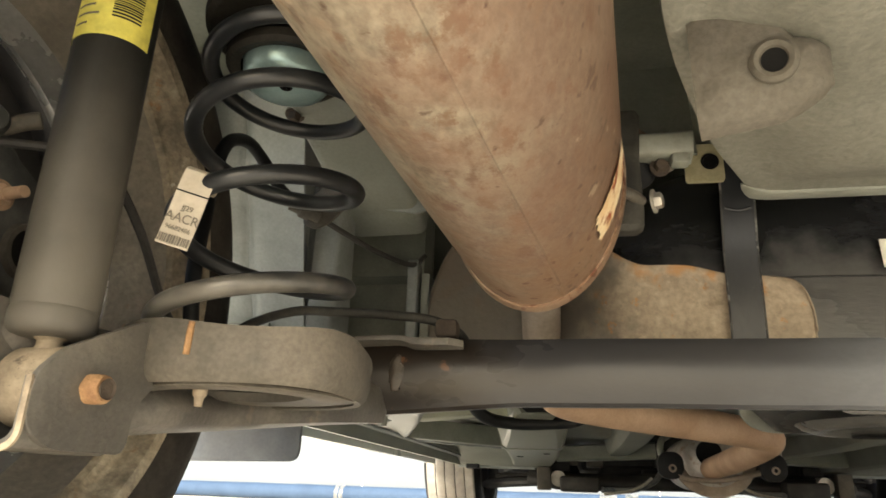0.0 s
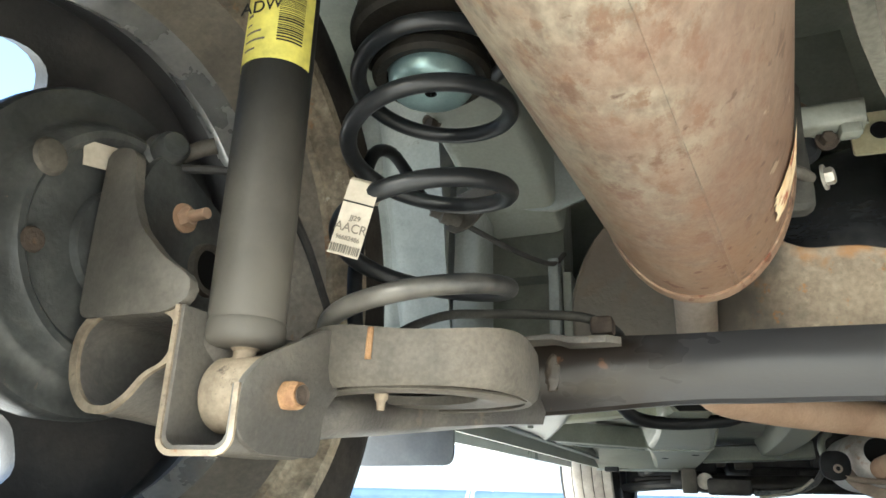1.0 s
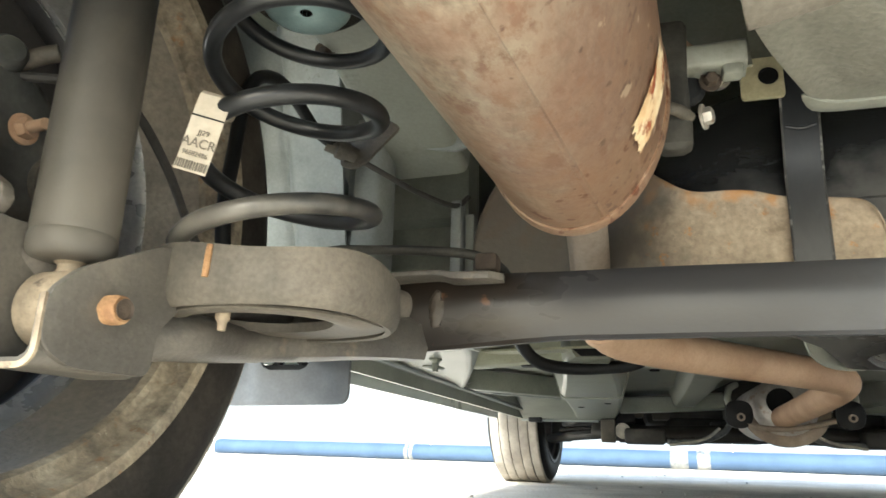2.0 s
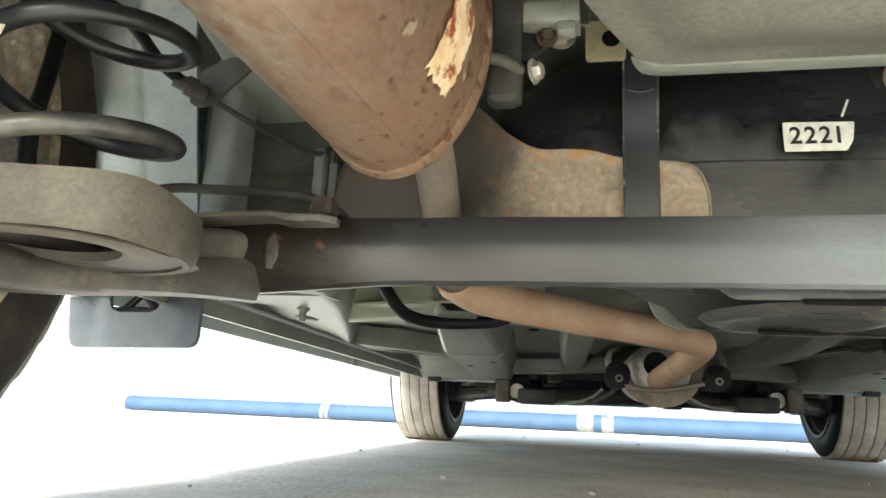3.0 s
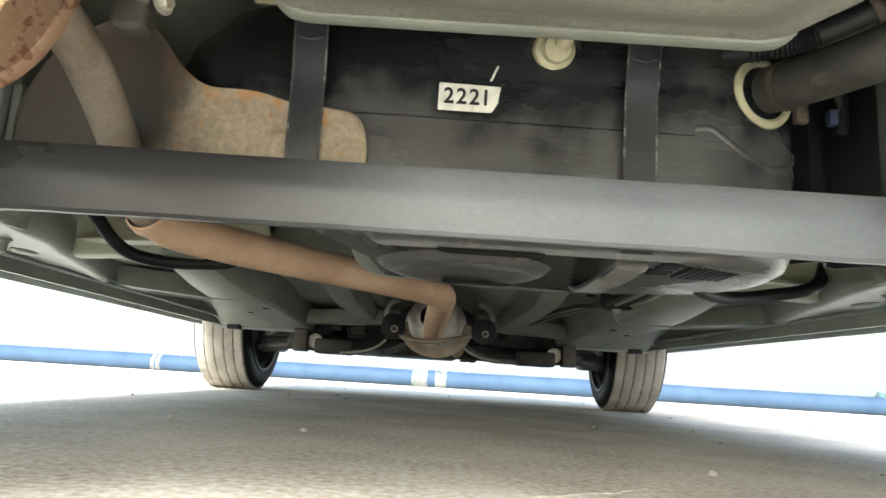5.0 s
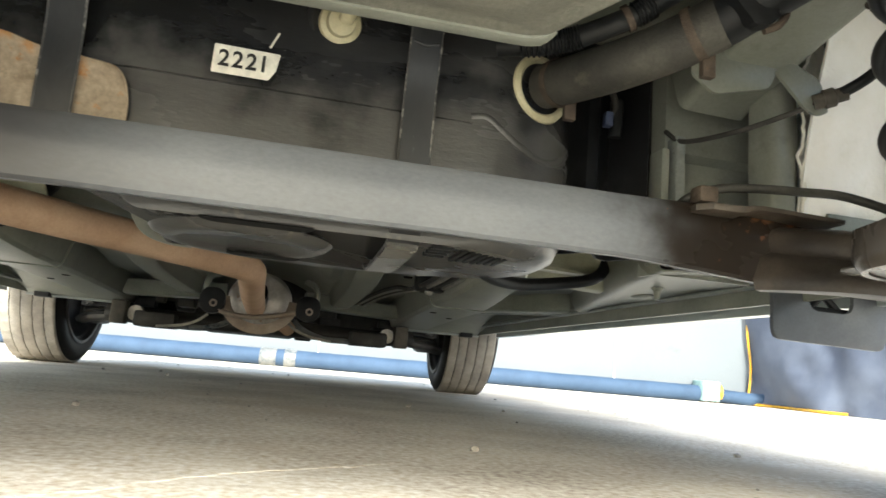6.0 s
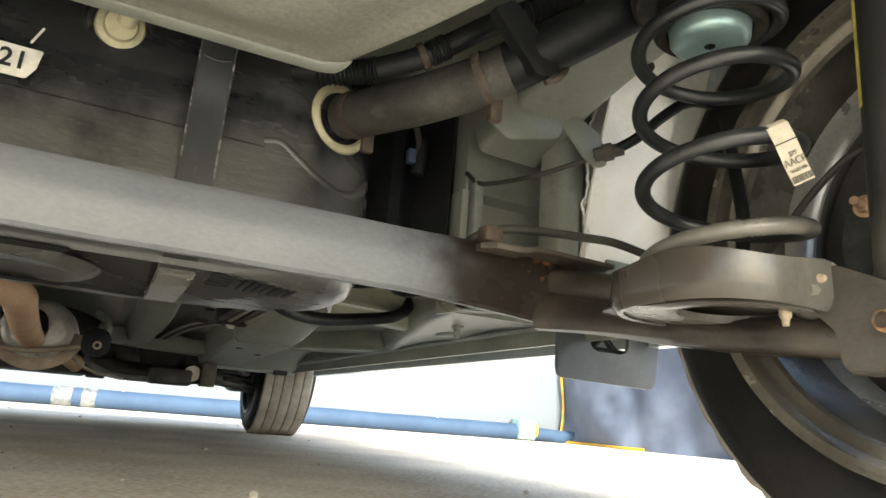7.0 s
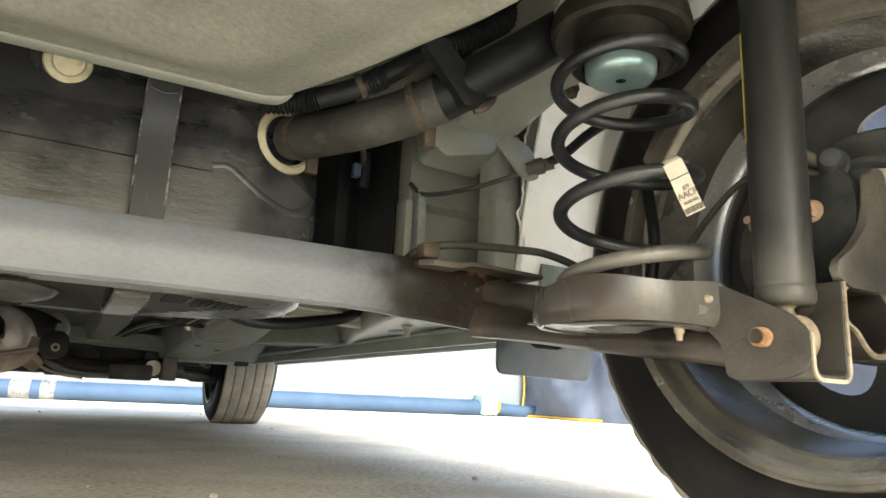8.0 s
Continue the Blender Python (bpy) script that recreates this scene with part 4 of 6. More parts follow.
for s in (-1, 1):
    part("wheel_hub", box(s * 0.575 - 0.04, s * 0.575 + 0.035, 2.30, 2.46, 0.14, 0.46, 0.02), M_ENGINE, car, "dark front hub and strut foot")
    # Void black here and on bay panel and firewall paints in the bay's darkness.
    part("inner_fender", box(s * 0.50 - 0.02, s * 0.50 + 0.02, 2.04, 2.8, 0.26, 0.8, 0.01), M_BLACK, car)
    part("tie_rod", tube([(s * 0.30, 2.10, 0.185), (s * 0.45, 2.14, 0.18), (s * 0.57, 2.22, 0.175)], 0.010, 10, 4), M_ENGINE, car)
    part("lower_shield", plate(rounded([(s * 0.33, 2.02), (s * 0.55, 2.06), (s * 0.57, 2.3), (s * 0.40, 2.5), (s * 0.33, 2.5)], 0.03), 0.012, Matrix.Translation((0, 0, 0.185))), M_RUBBER, car, "black plastic splash shield")
part("bay_panel", box(-0.62, 0.62, 2.42, 2.45, 0.165, 0.75, 0.01), M_BLACK, car, "front bay panel, coloured near black for unlit depth")
part("engine_block", box(-0.30, 0.22, 2.14, 2.62, 0.19, 0.55, 0.03), M_ENGINE, car, "dark oily engine block")
part("gearbox", box(0.20, 0.46, 2.16, 2.56, 0.17, 0.45, 0.05), M_ENGINE, car, "dark gearbox housing")
part("oil_pan", box(-0.24, 0.10, 2.12, 2.5, 0.145, 0.22, 0.03), M_ENGINE, car)
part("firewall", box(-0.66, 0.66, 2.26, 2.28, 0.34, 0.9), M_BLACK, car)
part("front_bumper", box(-0.72, 0.72, 2.72, 2.83, 0.26, 0.5, 0.03), M_OUTER, car)
rg = random.Random(11)
for k in range(16):
    x, y, z = rg.uniform(-0.42, 0.42), rg.uniform(1.98, 2.14), rg.uniform(0.15, 0.23)
    part("engine_fitting", box(x - rg.uniform(0.015, 0.04), x + rg.uniform(0.015, 0.04), y, y + rg.uniform(0.03, 0.08), z - rg.uniform(0.01, 0.02), z + rg.uniform(0.01, 0.03), 0.005), rg.choice((M_ENGINE, M_ENGINE, M_DUSTY, M_RUBBER)), car)

# ---------------------------------------------------------------- exhaust
part("tail_pipe", tube([(-0.345, 0.27, 0.36), (-0.347, 0.34, 0.362), (-0.349, 0.42, 0.348), (-0.350, 0.50, 0.305), (-0.350, 0.555, 0.262), (-0.340, 0.595, 0.241)], 0.0205, 20, 8), M_TAILPIPE, car, "dusty grey-brown exhaust pipe behind the axle")
part("exhaust_pipe", tube([(-0.343, 0.585, 0.246), (-0.330, 0.62, 0.236), (-0.285, 0.68, 0.232), (-0.20, 0.78, 0.230), (-0.10, 0.89, 0.228), (-0.035, 0.965, 0.226), (-0.005, 1.01, 0.222), (-0.005, 1.08, 0.212), (-0.01, 1.25, 0.200), (-0.014, 1.48, 0.190)], 0.0235, 20, 8), M_PIPE, car, "rusty orange-brown exhaust pipe with a bend")
part("pipe_joint", lathe([(0.0235, -0.008), (0.026, -0.006), (0.026, 0.006), (0.0235, 0.008)], facing((-0.3425, 0.588, 0.2445), (0.2, 1, -0.4)), 24), M_PIPE, car, "welded pipe joint")
mF, mD = Vector((-0.346, 0.2775, 0.362)), Vector((-0.0985, -1, 0.0234)).normalized()
A, B = 0.0686, 0.106
oval = disc(1, 56)
muffler_line, muffler_scale = [], []
for d, k in ((-0.022, 0.30), (-0.021, 0.55), (-0.017, 0.78), (-0.009, 0.93), (0.0, 0.975), (0.004, 0.985), (0.03, 0.995), (0.2, 1.003), (0.4, 1.003), (0.60, 1.0), (0.62, 0.98), (0.635, 0.85), (0.64, 0.5)):
    muffler_line.append(mF + mD * d)
    muffler_scale.append((A * k, B * k))
muffler = part("muffler", sweep(muffler_line, oval, None, True, (0, 0, 1), muffler_scale), M_MUFFLER, car, "large oval muffler, brown with rust and pitting")
seam_line = [mF + mD * d for d in (-0.007, -0.006, 0.001, 0.004)]
part("end_seam", sweep(seam_line, oval, None, True, (0, 0, 1), [(A * k + e, B * k + e) for k, e in ((0.97, 0), (1, 0.0012), (1, 0.0012), (1, 0.0))]), M_MUFFLER, muffler, "rolled rusty end seam")


def on_muffler(d, ang, lift=0.0012):
    """A point on the muffler's skin: d behind the front seam, ang from straight down towards the car's right."""
    side = mD.cross(Vector((0, 0, 1))).normalized()
    top = side.cross(mD)
    side = side if side.x > 0 else -side
    e = Vector((math.sin(ang), -math.cos(ang)))
    return mF + mD * d + side * (e.x * (A + lift)) + top * (e.y * (B + lift))


rs = random.Random(3)
grid = []
for i in range(12):
    row = []
    for j in range(20):
        d = 0.043 + i * 0.0036 + (rs.uniform(-0.0015, 0.0015) if i in (0, 11) else 0)
        a = radians(46 + j * 1.75 + (rs.uniform(-2, 2) if j in (0, 19) else 0))
        row.append(on_muffler(d, a))
    grid.append(row)
part("burnt_sticker", skin(grid), M_STICKER, muffler, "torn scorched label")
part("lengthwise_seam", tube([on_muffler(0.01 + 0.02 * k, radians(19 - 0.6 * k), -0.0014) for k in range(29)], 0.0022, 6, 2), M_MUFFLER, muffler)
# hanger at the front of the muffler
hanger = part("exhaust_hanger", sweep([(-0.270, 0.337, 0.445), (-0.270, 0.337, 0.440), (-0.271, 0.337, 0.40), (-0.272, 0.337, 0.352), (-0.272, 0.337, 0.339), (-0.272, 0.337, 0.335)], rounded([(-0.014, -0.012), (0.014, -0.012), (0.014, 0.012), (-0.014, 0.012)], 0.006, 3), None, True, (0, 1, 0), [0.8, 0.95, 0.86, 1.0, 0.95, 0.6]), M_HOSEDUST, car, "black rubber exhaust hanger")
part("hanger_pin", tube([(-0.29, 0.31, 0.365), (-0.27, 0.318, 0.362), (-0.26, 0.33, 0.36)], 0.005, 10), M_DUSTY, hanger, "zinc steel pin")
part("hanger_bolt", hexbolt((-0.25, 0.335, 0.362), (1, -0.4, 0), 0.007, 0.008), M_ZINC, hanger)
part("hanger_rod", tube([(-0.262, 0.34, 0.43), (-0.24, 0.385, 0.438), (-0.225, 0.41, 0.43)], 0.006, 10), M_PIPE, hanger)
part("hanger_nut", hexbolt((-0.228, 0.405, 0.433), (0, -1, 0), 0.009, 0.012), M_ZINC, hanger)
part("hanger_lug", plate(rounded([(-0.018, -0.02), (0.018, -0.02), (0.018, 0.02), (-0.018, 0.02)], 0.004), 0.004, facing((-0.188, 0.425, 0.437), (0, -1, 0))), M_CREAM, hanger, "yellow-passivated lug")

lug_hole = facing((-0.183, 0.4195, 0.437), (0, -1, 0))
part("lug_hole", lathe([(0, 0.0), (0.0062, 0.0), (0.007, 0.0012), (0.0085, 0.0008)], lug_hole, 20), M_BLACK, hanger, "dark hole")
rail_lip = part("cross_rail", sweep([(-0.335, 0.352, 0.415), (-0.30, 0.350, 0.414), (-0.25, 0.348, 0.413), (-0.213, 0.346, 0.413)], rounded([(-0.016, -0.007), (0.012, -0.007), (0.016, 0.004), (0.016, 0.012), (-0.016, 0.012)], 0.004, 3)), M_PANEL, car, "grey-green pressed cross rail")
part("rail_face", skin([[(x, 0.366 + 0.03 * q, 0.418 + 0.11 * q + 0.002 * noise.noise(Vector((x * 40, q * 6, 3)))) for q in (0, 0.25, 0.5, 0.75, 1.0)] for x in (-0.345, -0.31, -0.27, -0.23, -0.205)], 0.003), M_BODY, rail_lip)
part("rail_tab", box(-0.232, -0.216, 0.336, 0.352, 0.398, 0.412, 0.003), M_PANEL, rail_lip)
part("rail_grommet", lathe([(0, -0.008), (0.010, -0.008), (0.014, -0.004), (0.014, 0.006), (0.009, 0.010), (0, 0.010)], facing((-0.258, 0.362, 0.400), (0.3, -1, -0.2)), 24), M_RUBBER, rail_lip, "black rubber grommet")
part("rail_bolt", hexbolt((-0.240, 0.352, 0.401), (0.1, -1, -0.1), 0.006, 0.009), M_WELD, rail_lip, "dusty bolt")

# resonator far ahead with flange and rubber rings
res = part("resonator", lathe([(0.020, -0.002), (0.026, 0.0), (0.045, 0.002), (0.062, 0.006), (0.071, 0.016), (0.074, 0.028), (0.074, 0.30), (0.03, 0.36), (0, 0.36)], Matrix.Translation((-0.006, 1.475, 0.210)) @ Matrix.Diagonal((1, 1, 0.88, 1)) @ pose(0, 0, 0, -90, 0, 0), 40), M_RESON, car, "silver resonator drum with heat stains")
part("inlet_hole", lathe([(0, 0.001), (0.026, 0.001), (0.028, 0.004), (0.028, 0.008)], Matrix.Translation((-0.017, 1.474, 0.224)) @ pose(0, 0, 0, 90, 0, 0), 28), M_BLACK, res, "dark inlet hole")
belt = [(-0.006 + 0.079 * math.cos(a), 1.488, 0.210 + 0.070 * math.sin(a)) for a in [radians(180 + 9 * k) for k in range(21)]]
part("flange", sweep(belt, rounded([(-0.012, -0.003), (0.012, -0.003), (0.012, 0.003), (-0.012, 0.003)], 0.002, 2), up=(0, 1, 0)), M_TAILPIPE, res, "rusty flange band")
part("stub_pipe", tube([(0.012, 1.78, 0.200), (0.036, 1.84, 0.182), (0.058, 1.885, 0.168), (0.068, 1.90, 0.161)], 0.021, 16, 4), M_PIPE, res)
for k in (-1, 1):
    part("shield_edge", tube([(-0.035 + k * 0.095, 1.6, 0.170), (-0.035 + k * 0.12, 1.6, 0.150), (-0.035 + k * 0.155, 1.6, 0.137), (-0.035 + k * 0.21, 1.6, 0.129)], 0.0035, 8, 4), M_ZINC, res, "bright curved shield edge")
bar = smooth([(-0.118, 1.446, 0.200), (-0.100, 1.440, 0.180), (-0.070, 1.436, 0.168), (-0.02, 1.434, 0.164), (0.03, 1.436, 0.171), (0.07, 1.440, 0.181), (0.105, 1.446, 0.188)], 4)
part("hanger_bar", sweep(bar, disc(0.0085, 10, 0.006)), M_TAILPIPE, res, "rusty brown hanger bar below the drum")
for s in (-1, 1):
    c = (s * 0.106, 1.452, 0.191)
    eye = plate(rounded([(-0.027, -0.014), (-0.012, -0.026), (0.014, -0.026), (0.028, -0.010), (0.027, 0.020), (0.014, 0.032), (-0.018, 0.032), (-0.028, 0.012)], 0.010, 4), 0.022, facing(c, (0, -1, 0)), 0.003)
    rr = part("rubber_ring", eye, M_RUBBER, res, "black rubber hanger block")
    part("hanger_pin", lathe([(0.0045, 0), (0.0085, 0), (0.0095, 0.004), (0.008, 0.016), (0.0045, 0.016)], facing((c[0] + 0.003, 1.440, c[2] - 0.003), (0, -1, 0)), 18, closed=True), M_TAILPIPE, res, "dusty steel pin")
    part("pin_hole", lathe([(0, 0.008), (0.005, 0.008), (0.005, 0)], facing((c[0] + 0.003, 1.440, c[2] - 0.003), (0, -1, 0)), 14), M_BLACK, res)
    part("hanger_rod", tube([(s * 0.100, 1.50, 0.262), (s * 0.118, 1.465, 0.250), (s * 0.124, 1.455, 0.232), (s * 0.122, 1.455, 0.216)], 0.0075, 10), M_BODY, res, "grey hooked hanger rod")

# ---------------------------------------------------------------- fuel tank
tank_plan = rounded([(-0.335, 0.60), (-0.315, 0.535), (-0.255, 0.482), (-0.12, 0.470), (0.27, 0.468), (0.352, 0.51), (0.375, 0.60), (0.34, 0.70), (0.16, 0.76), (0.0, 0.75), (-0.10, 0.68), (-0.32, 0.65)], 0.05, 5)
levels = ((0.205, 0.86), (0.207, 0.92), (0.215, 0.965), (0.232, 0.99), (0.29, 1.0), (0.33, 1.0), (0.39, 0.995), (0.425, 0.96), (0.445, 0.9), (0.455, 0.82))
bm = bmesh.new()
rings = []
for z, k in levels:
    ring = []
    for x, y in tank_plan:
        zz = z
        if x < -0.10 and z < 0.29:
            zz = z + min(1, (-0.10 - x) / 0.06) * (0.29 - z)
        ring.append(bm.verts.new((0.03 + (x - 0.03) * k, 0.60 + (y - 0.60) * (k if y > 0.5 else 0.9 + 0.1 * k), zz)))
    rings.append(ring)
for a, b in zip(rings, rings[1:]):
    for k in range(len(a)):
        bm.faces.new((a[k], a[(k + 1) % len(a)], b[(k + 1) % len(a)], b[k]))
bm.faces.new(rings[0][::-1])
bm.faces.new(rings[-1])
tank = part("fuel_tank", bm, M_TANK, car, "black plastic fuel tank with dusty scuffs", 50)
for x, lean in ((-0.155, 0.0), (0.168, 0.0)):
    strap_line = smooth([(x, 0.437, 0.455), (x, 0.445, 0.418), (x, 0.452, 0.385), (x, 0.458, 0.35), (x, 0.460, 0.29)] + ([(x, 0.466, 0.262), (x, 0.50, 0.258)] if x < 0 else [(x, 0.462, 0.235), (x, 0.475, 0.208), (x, 0.52, 0.2015), (x, 0.64, 0.2015), (x, 0.70, 0.210), (x, 0.78, 0.25)]), 5)
    sec = [(-0.0155, -0.0012), (-0.0145, -0.002), (0.0145, -0.002), (0.0155, -0.0012), (0.0155, 0.0012), (-0.0155, 0.0012)]
    part("tank_strap", sweep(strap_line, [(v, u) for u, v in sec], up=(1, 0, 0)), M_STRAP, tank, "dark steel tank strap with worn edges")
    if x > 0:
        # Paler strip over the strap's underside paints in the reflection from below.
        under = [p + Vector((0, 0, -0.0035)) for p in strap_line if p.y > 0.476]
        part("strap_lower", sweep(under, [(v, u) for u, v in sec], up=(1, 0, 0)), M_STEP, tank, "pale grey strap underside, its reflection put into the colour")
    for side in (-0.0155, 0.0155):
        part("strap_edge", sweep([p + Vector((side, -0.0008, 0)) for p in strap_line], disc(0.0011, 6), up=(1, 0, 0)), M_WORNEDGE, tank, "worn bare strap edge")
    part("strap_bead", tube([(x - 0.012, 0.449, 0.400), (x, 0.449, 0.397), (x + 0.012, 0.449, 0.400)], 0.002, 8, 4), M_STRAP, tank)
tab = smooth([(-0.118, 0.655, 0.30), (-0.116, 0.665, 0.262), (-0.112, 0.674, 0.240), (-0.104, 0.686, 0.227), (-0.085, 0.70, 0.222), (-0.06, 0.71, 0.222)], 4)
part("floor_tab", sweep(tab, [(-0.015, -0.002), (0.015, -0.002), (0.015, 0.002), (-0.015, 0.002)], up=(0.2, -1, 0)), M_PANEL, car, "curved grey-green floor tab beside the tank")
# number sticker on the tank's rear face
nm = facing((0.0005, 0.4620, 0.3535), (0, -1, 0.06))
part("number_sticker", plate(rounded([(-0.0295, -0.0145), (0.0225, -0.0145), (0.0285, -0.004), (0.031, 0.0135), (-0.0295, 0.0145)], 0.001, 1), 0.0008, nm), M_PAPER, tank, "white sticker with a cut corner")
for ch, dx in zip("2221", (-0.0195, -0.007, 0.0055, 0.0165)):
    letters("sticker_digit", ch, 0.0215, nm @ Matrix.Translation((dx, 0, 0.0014)) @ Matrix.Diagonal((0.98, 1.08, 1, 1)), M_INK, tank, "black digit", 0.0004)
part("paint_mark", box(-0.001, 0.001, -0.009, 0.009, 0, 0.0006, 0, None, facing((0.0245, 0.4615, 0.380), (0, -1, 0.06)) @ pose(0, 0, 0, 0, 0, -22)), M_PAPER, tank, "chalk mark")
part("tank_seam", sweep([(x, 0.4695 + (0.004 if x < -0.1 else 0), 0.334 - 0.004 * (x + 0.3)) for x in (-0.225, -0.12, -0.1, 0.1, 0.225)], [(-0.004, 0), (-0.0015, 0.0016), (0.0015, 0.0016), (0.004, 0)]), M_TANK, tank)
# a moulded ridge carries the seam on in a curve round the filler corner


def on_face(x, z):
    """The tank's rear skin at a place, looking forwards."""
    best = None
    vs = tank.data.vertices
    for p in tank.data.polygons:
        c = [vs[k].co for k in p.vertices]
        for k in range(1, len(c) - 1):
            hit = geometry.intersect_ray_tri(c[0], c[k], c[k + 1], Vector((0, 1, 0)), Vector((x, 0.3, z)), True)
            if hit and (best is None or hit.y < best.y):
                best = hit
    return best


ridge = []
for x, z in [tuple(p)[:2] for p in smooth([(0.224, 0.340, 0), (0.240, 0.342, 0), (0.256, 0.332, 0), (0.276, 0.320, 0), (0.303, 0.310, 0), (0.322, 0.313, 0), (0.337, 0.324, 0), (0.345, 0.336, 0)], 5)]:
    hit = on_face(x, z)
    if hit and hit.y < 0.53:
        ridge.append(hit)
part("tank_ridge", tube([p + Vector((0, 0.0062, 0)) for p in ridge], 0.0070, 14, 1), M_TANK, tank)
sm = facing((0.083, 0.470, 0.4135), (0.1, -1, -0.35))
part("sender_plug", lathe([(0, 0.020), (0.013, 0.020), (0.0145, 0.018), (0.0145, 0.010), (0.020, 0.008), (0.0215, 0.004), (0.0215, -0.02)], sm, 28), M_CREAM, tank, "cream plastic plug")
part("plug_fitting", tube([(0.088, 0.452, 0.410), (0.092, 0.440, 0.418), (0.096, 0.434, 0.434)], 0.008, 14, 4), M_CREAM, tank, "cream plastic hose fitting")
part("sender_collar", lathe([(0.0215, 0.0), (0.027, 0.003), (0.030, 0.0), (0.033, -0.006), (0.034, -0.02)], sm, 32), M_TANK, tank)
dish = [(0.0, 0.0005), (0.040, 0.0), (0.060, -0.001), (0.070, -0.004), (0.080, -0.0045), (0.090, -0.001), (0.096, 0.004)]
part("round_pressing", lathe(dish, Matrix.Translation((0.01, 0.585, 0.2035)), 48), M_TANK, tank, "round pressing under the tank", 60)
# Flat black plates draw the shade of two slots; the tank isn't recessed.
for y, w in ((0.475, 0.055), (0.655, 0.045)):
    part("recess_shade", plate(rounded([(-w, -0.012), (w, -0.012), (w * 0.8, 0.012), (-w * 0.8, 0.012)], 0.01), 0.001, Matrix.Translation((0.03, y, 0.1985 if y > 0.5 else 0.2035))), M_BLACK, tank, "black plate painting the shade of a slot recess")
for k in range(7):
    part("moulded_rib", box(0.232 + 0.008 * k, 0.237 + 0.008 * k, 0.485 + 0.004 * k, 0.560, 0.2043, 0.2085, 0.0004), M_RUBBER, tank)
for k in range(4):
    part("moulded_mark", box(0.200, 0.223, 0.49 + 0.017 * k, 0.497 + 0.017 * k, 0.2046, 0.2085, 0.0004), M_RUBBER, tank)

# heat shield between pipe and tank
top_edge = smooth([(-0.480, 0, 0.30), (-0.478, 0, 0.345), (-0.452, 0, 0.405), (-0.40, 0, 0.448), (-0.35, 0, 0.446), (-0.320, 0, 0.418), (-0.296, 0, 0.388), (-0.276, 0, 0.365), (-0.251, 0, 0.349), (-0.207, 0, 0.347), (-0.172, 0, 0.338), (-0.121, 0, 0.333), (-0.103, 0, 0.324), (-0.095, 0, 0.302), (-0.094, 0, 0.28)], 5)
grid = []
for p in top_edge:
    x, z = p.x, p.z
    bay = min(1.0, max(0.0, (-0.255 - x) / 0.13))
    y0 = 0.4665 + 0.078 * bay * bay * (3 - 2 * bay)
    low = 0.236
    grid.append([(x, y0 + 0.012 * q * q - 0.004 * (q == 0) + 0.003 * noise.noise(Vector((x * 35, q * 4, 2))), z + (low - z) * q) for q in (0, 0.04, 0.12, 0.3, 0.5, 0.75, 1.0)])
part("heat_shield", skin(grid, 0.0015), M_SHIELD, car, "dented grey heat shield with orange rust, bent round the pipe", 70)

# filler neck, hoses and clamps
ringc = Vector((0.301, 0.487, 0.389))
rdir = Vector((0.35, -1, 0.02)).normalized()
filler = part("filler_neck", lathe([(0.016, -0.012), (0.037, -0.012), (0.039, -0.004), (0.037, 0.004), (0.031, 0.006), (0.028, 0.004)], facing(ringc, rdir), 36), M_CREAM, car, "cream plastic filler ring on the tank")
part("filler_socket", lathe([(0.046, -0.03), (0.046, -0.012), (0.038, -0.012)], facing(ringc, rdir), 36), M_TANK, filler)
hose_pts = [(0.304, 0.475, 0.389), (0.318, 0.435, 0.383), (0.345, 0.385, 0.382), (0.377, 0.345, 0.390), (0.403, 0.315, 0.402)]
fh = part("filler_hose", tube(hose_pts, 0.0235, 24, 8), M_HOSEDUST, car, "dusty black rubber filler hose")
for p, q in (((0.311, 0.455, 0.386), (0.35, -1, -0.1)), ((0.388, 0.332, 0.395), (0.62, -0.75, 0.3))):
    part("hose_clamp", lathe([(0.0238, -0.0035), (0.0252, -0.004), (0.0252, 0.004), (0.0240, 0.0035)], facing(p, q), 32, closed=True), M_WELD, fh, "rusty hose clamp")
    part("clamp_screw", box(-0.006, 0.006, -0.004, 0.004, -0.012, 0.010, 0.001, None, Matrix.Translation(Vector(p) + Vector((0.012, 0.0, -0.027)))), M_WELD, fh)
part("filler_pipe", tube([(0.397, 0.322, 0.399), (0.425, 0.300, 0.418), (0.48, 0.27, 0.458), (0.54, 0.255, 0.51), (0.60, 0.24, 0.58)], 0.0235, 24, 6), M_RUBBER, car, "black plastic filler pipe")
BREATHER = [(0.235, 0.425, 0.398), (0.277, 0.400, 0.397), (0.303, 0.384, 0.402), (0.336, 0.358, 0.413), (0.366, 0.345, 0.434), (0.392, 0.335, 0.453), (0.438, 0.322, 0.480), (0.488, 0.325, 0.522), (0.54, 0.33, 0.57)]
breather = part("breather_hose", tube(BREATHER, 0.0105, 16, 8), M_RUBBER, car, "black corrugated breather hose")
ln = smooth(BREATHER, 40)
for k in range(64):
    t = 0.06 + 0.20 * k / 16 if k < 16 else (0.40 + 0.06 * (k - 16) / 6 if k < 22 else 0.66 + 0.34 * (k - 22) / 42)
    i = int(t * (len(ln) - 2))
    part("corrugation", lathe([(0.0105, -0.0012), (0.0125, 0), (0.0105, 0.0012)], facing(ln[i], ln[i + 1] - ln[i]), 14), M_RUBBER, breather)
part("hose_clamp", lathe([(0.0112, -0.0025), (0.0128, -0.003), (0.0128, 0.003), (0.0112, 0.0025)], facing((0.336, 0.358, 0.413), (0.7, -0.45, 0.4)), 24, closed=True), M_WELD, breather, "rusty spring clamp")
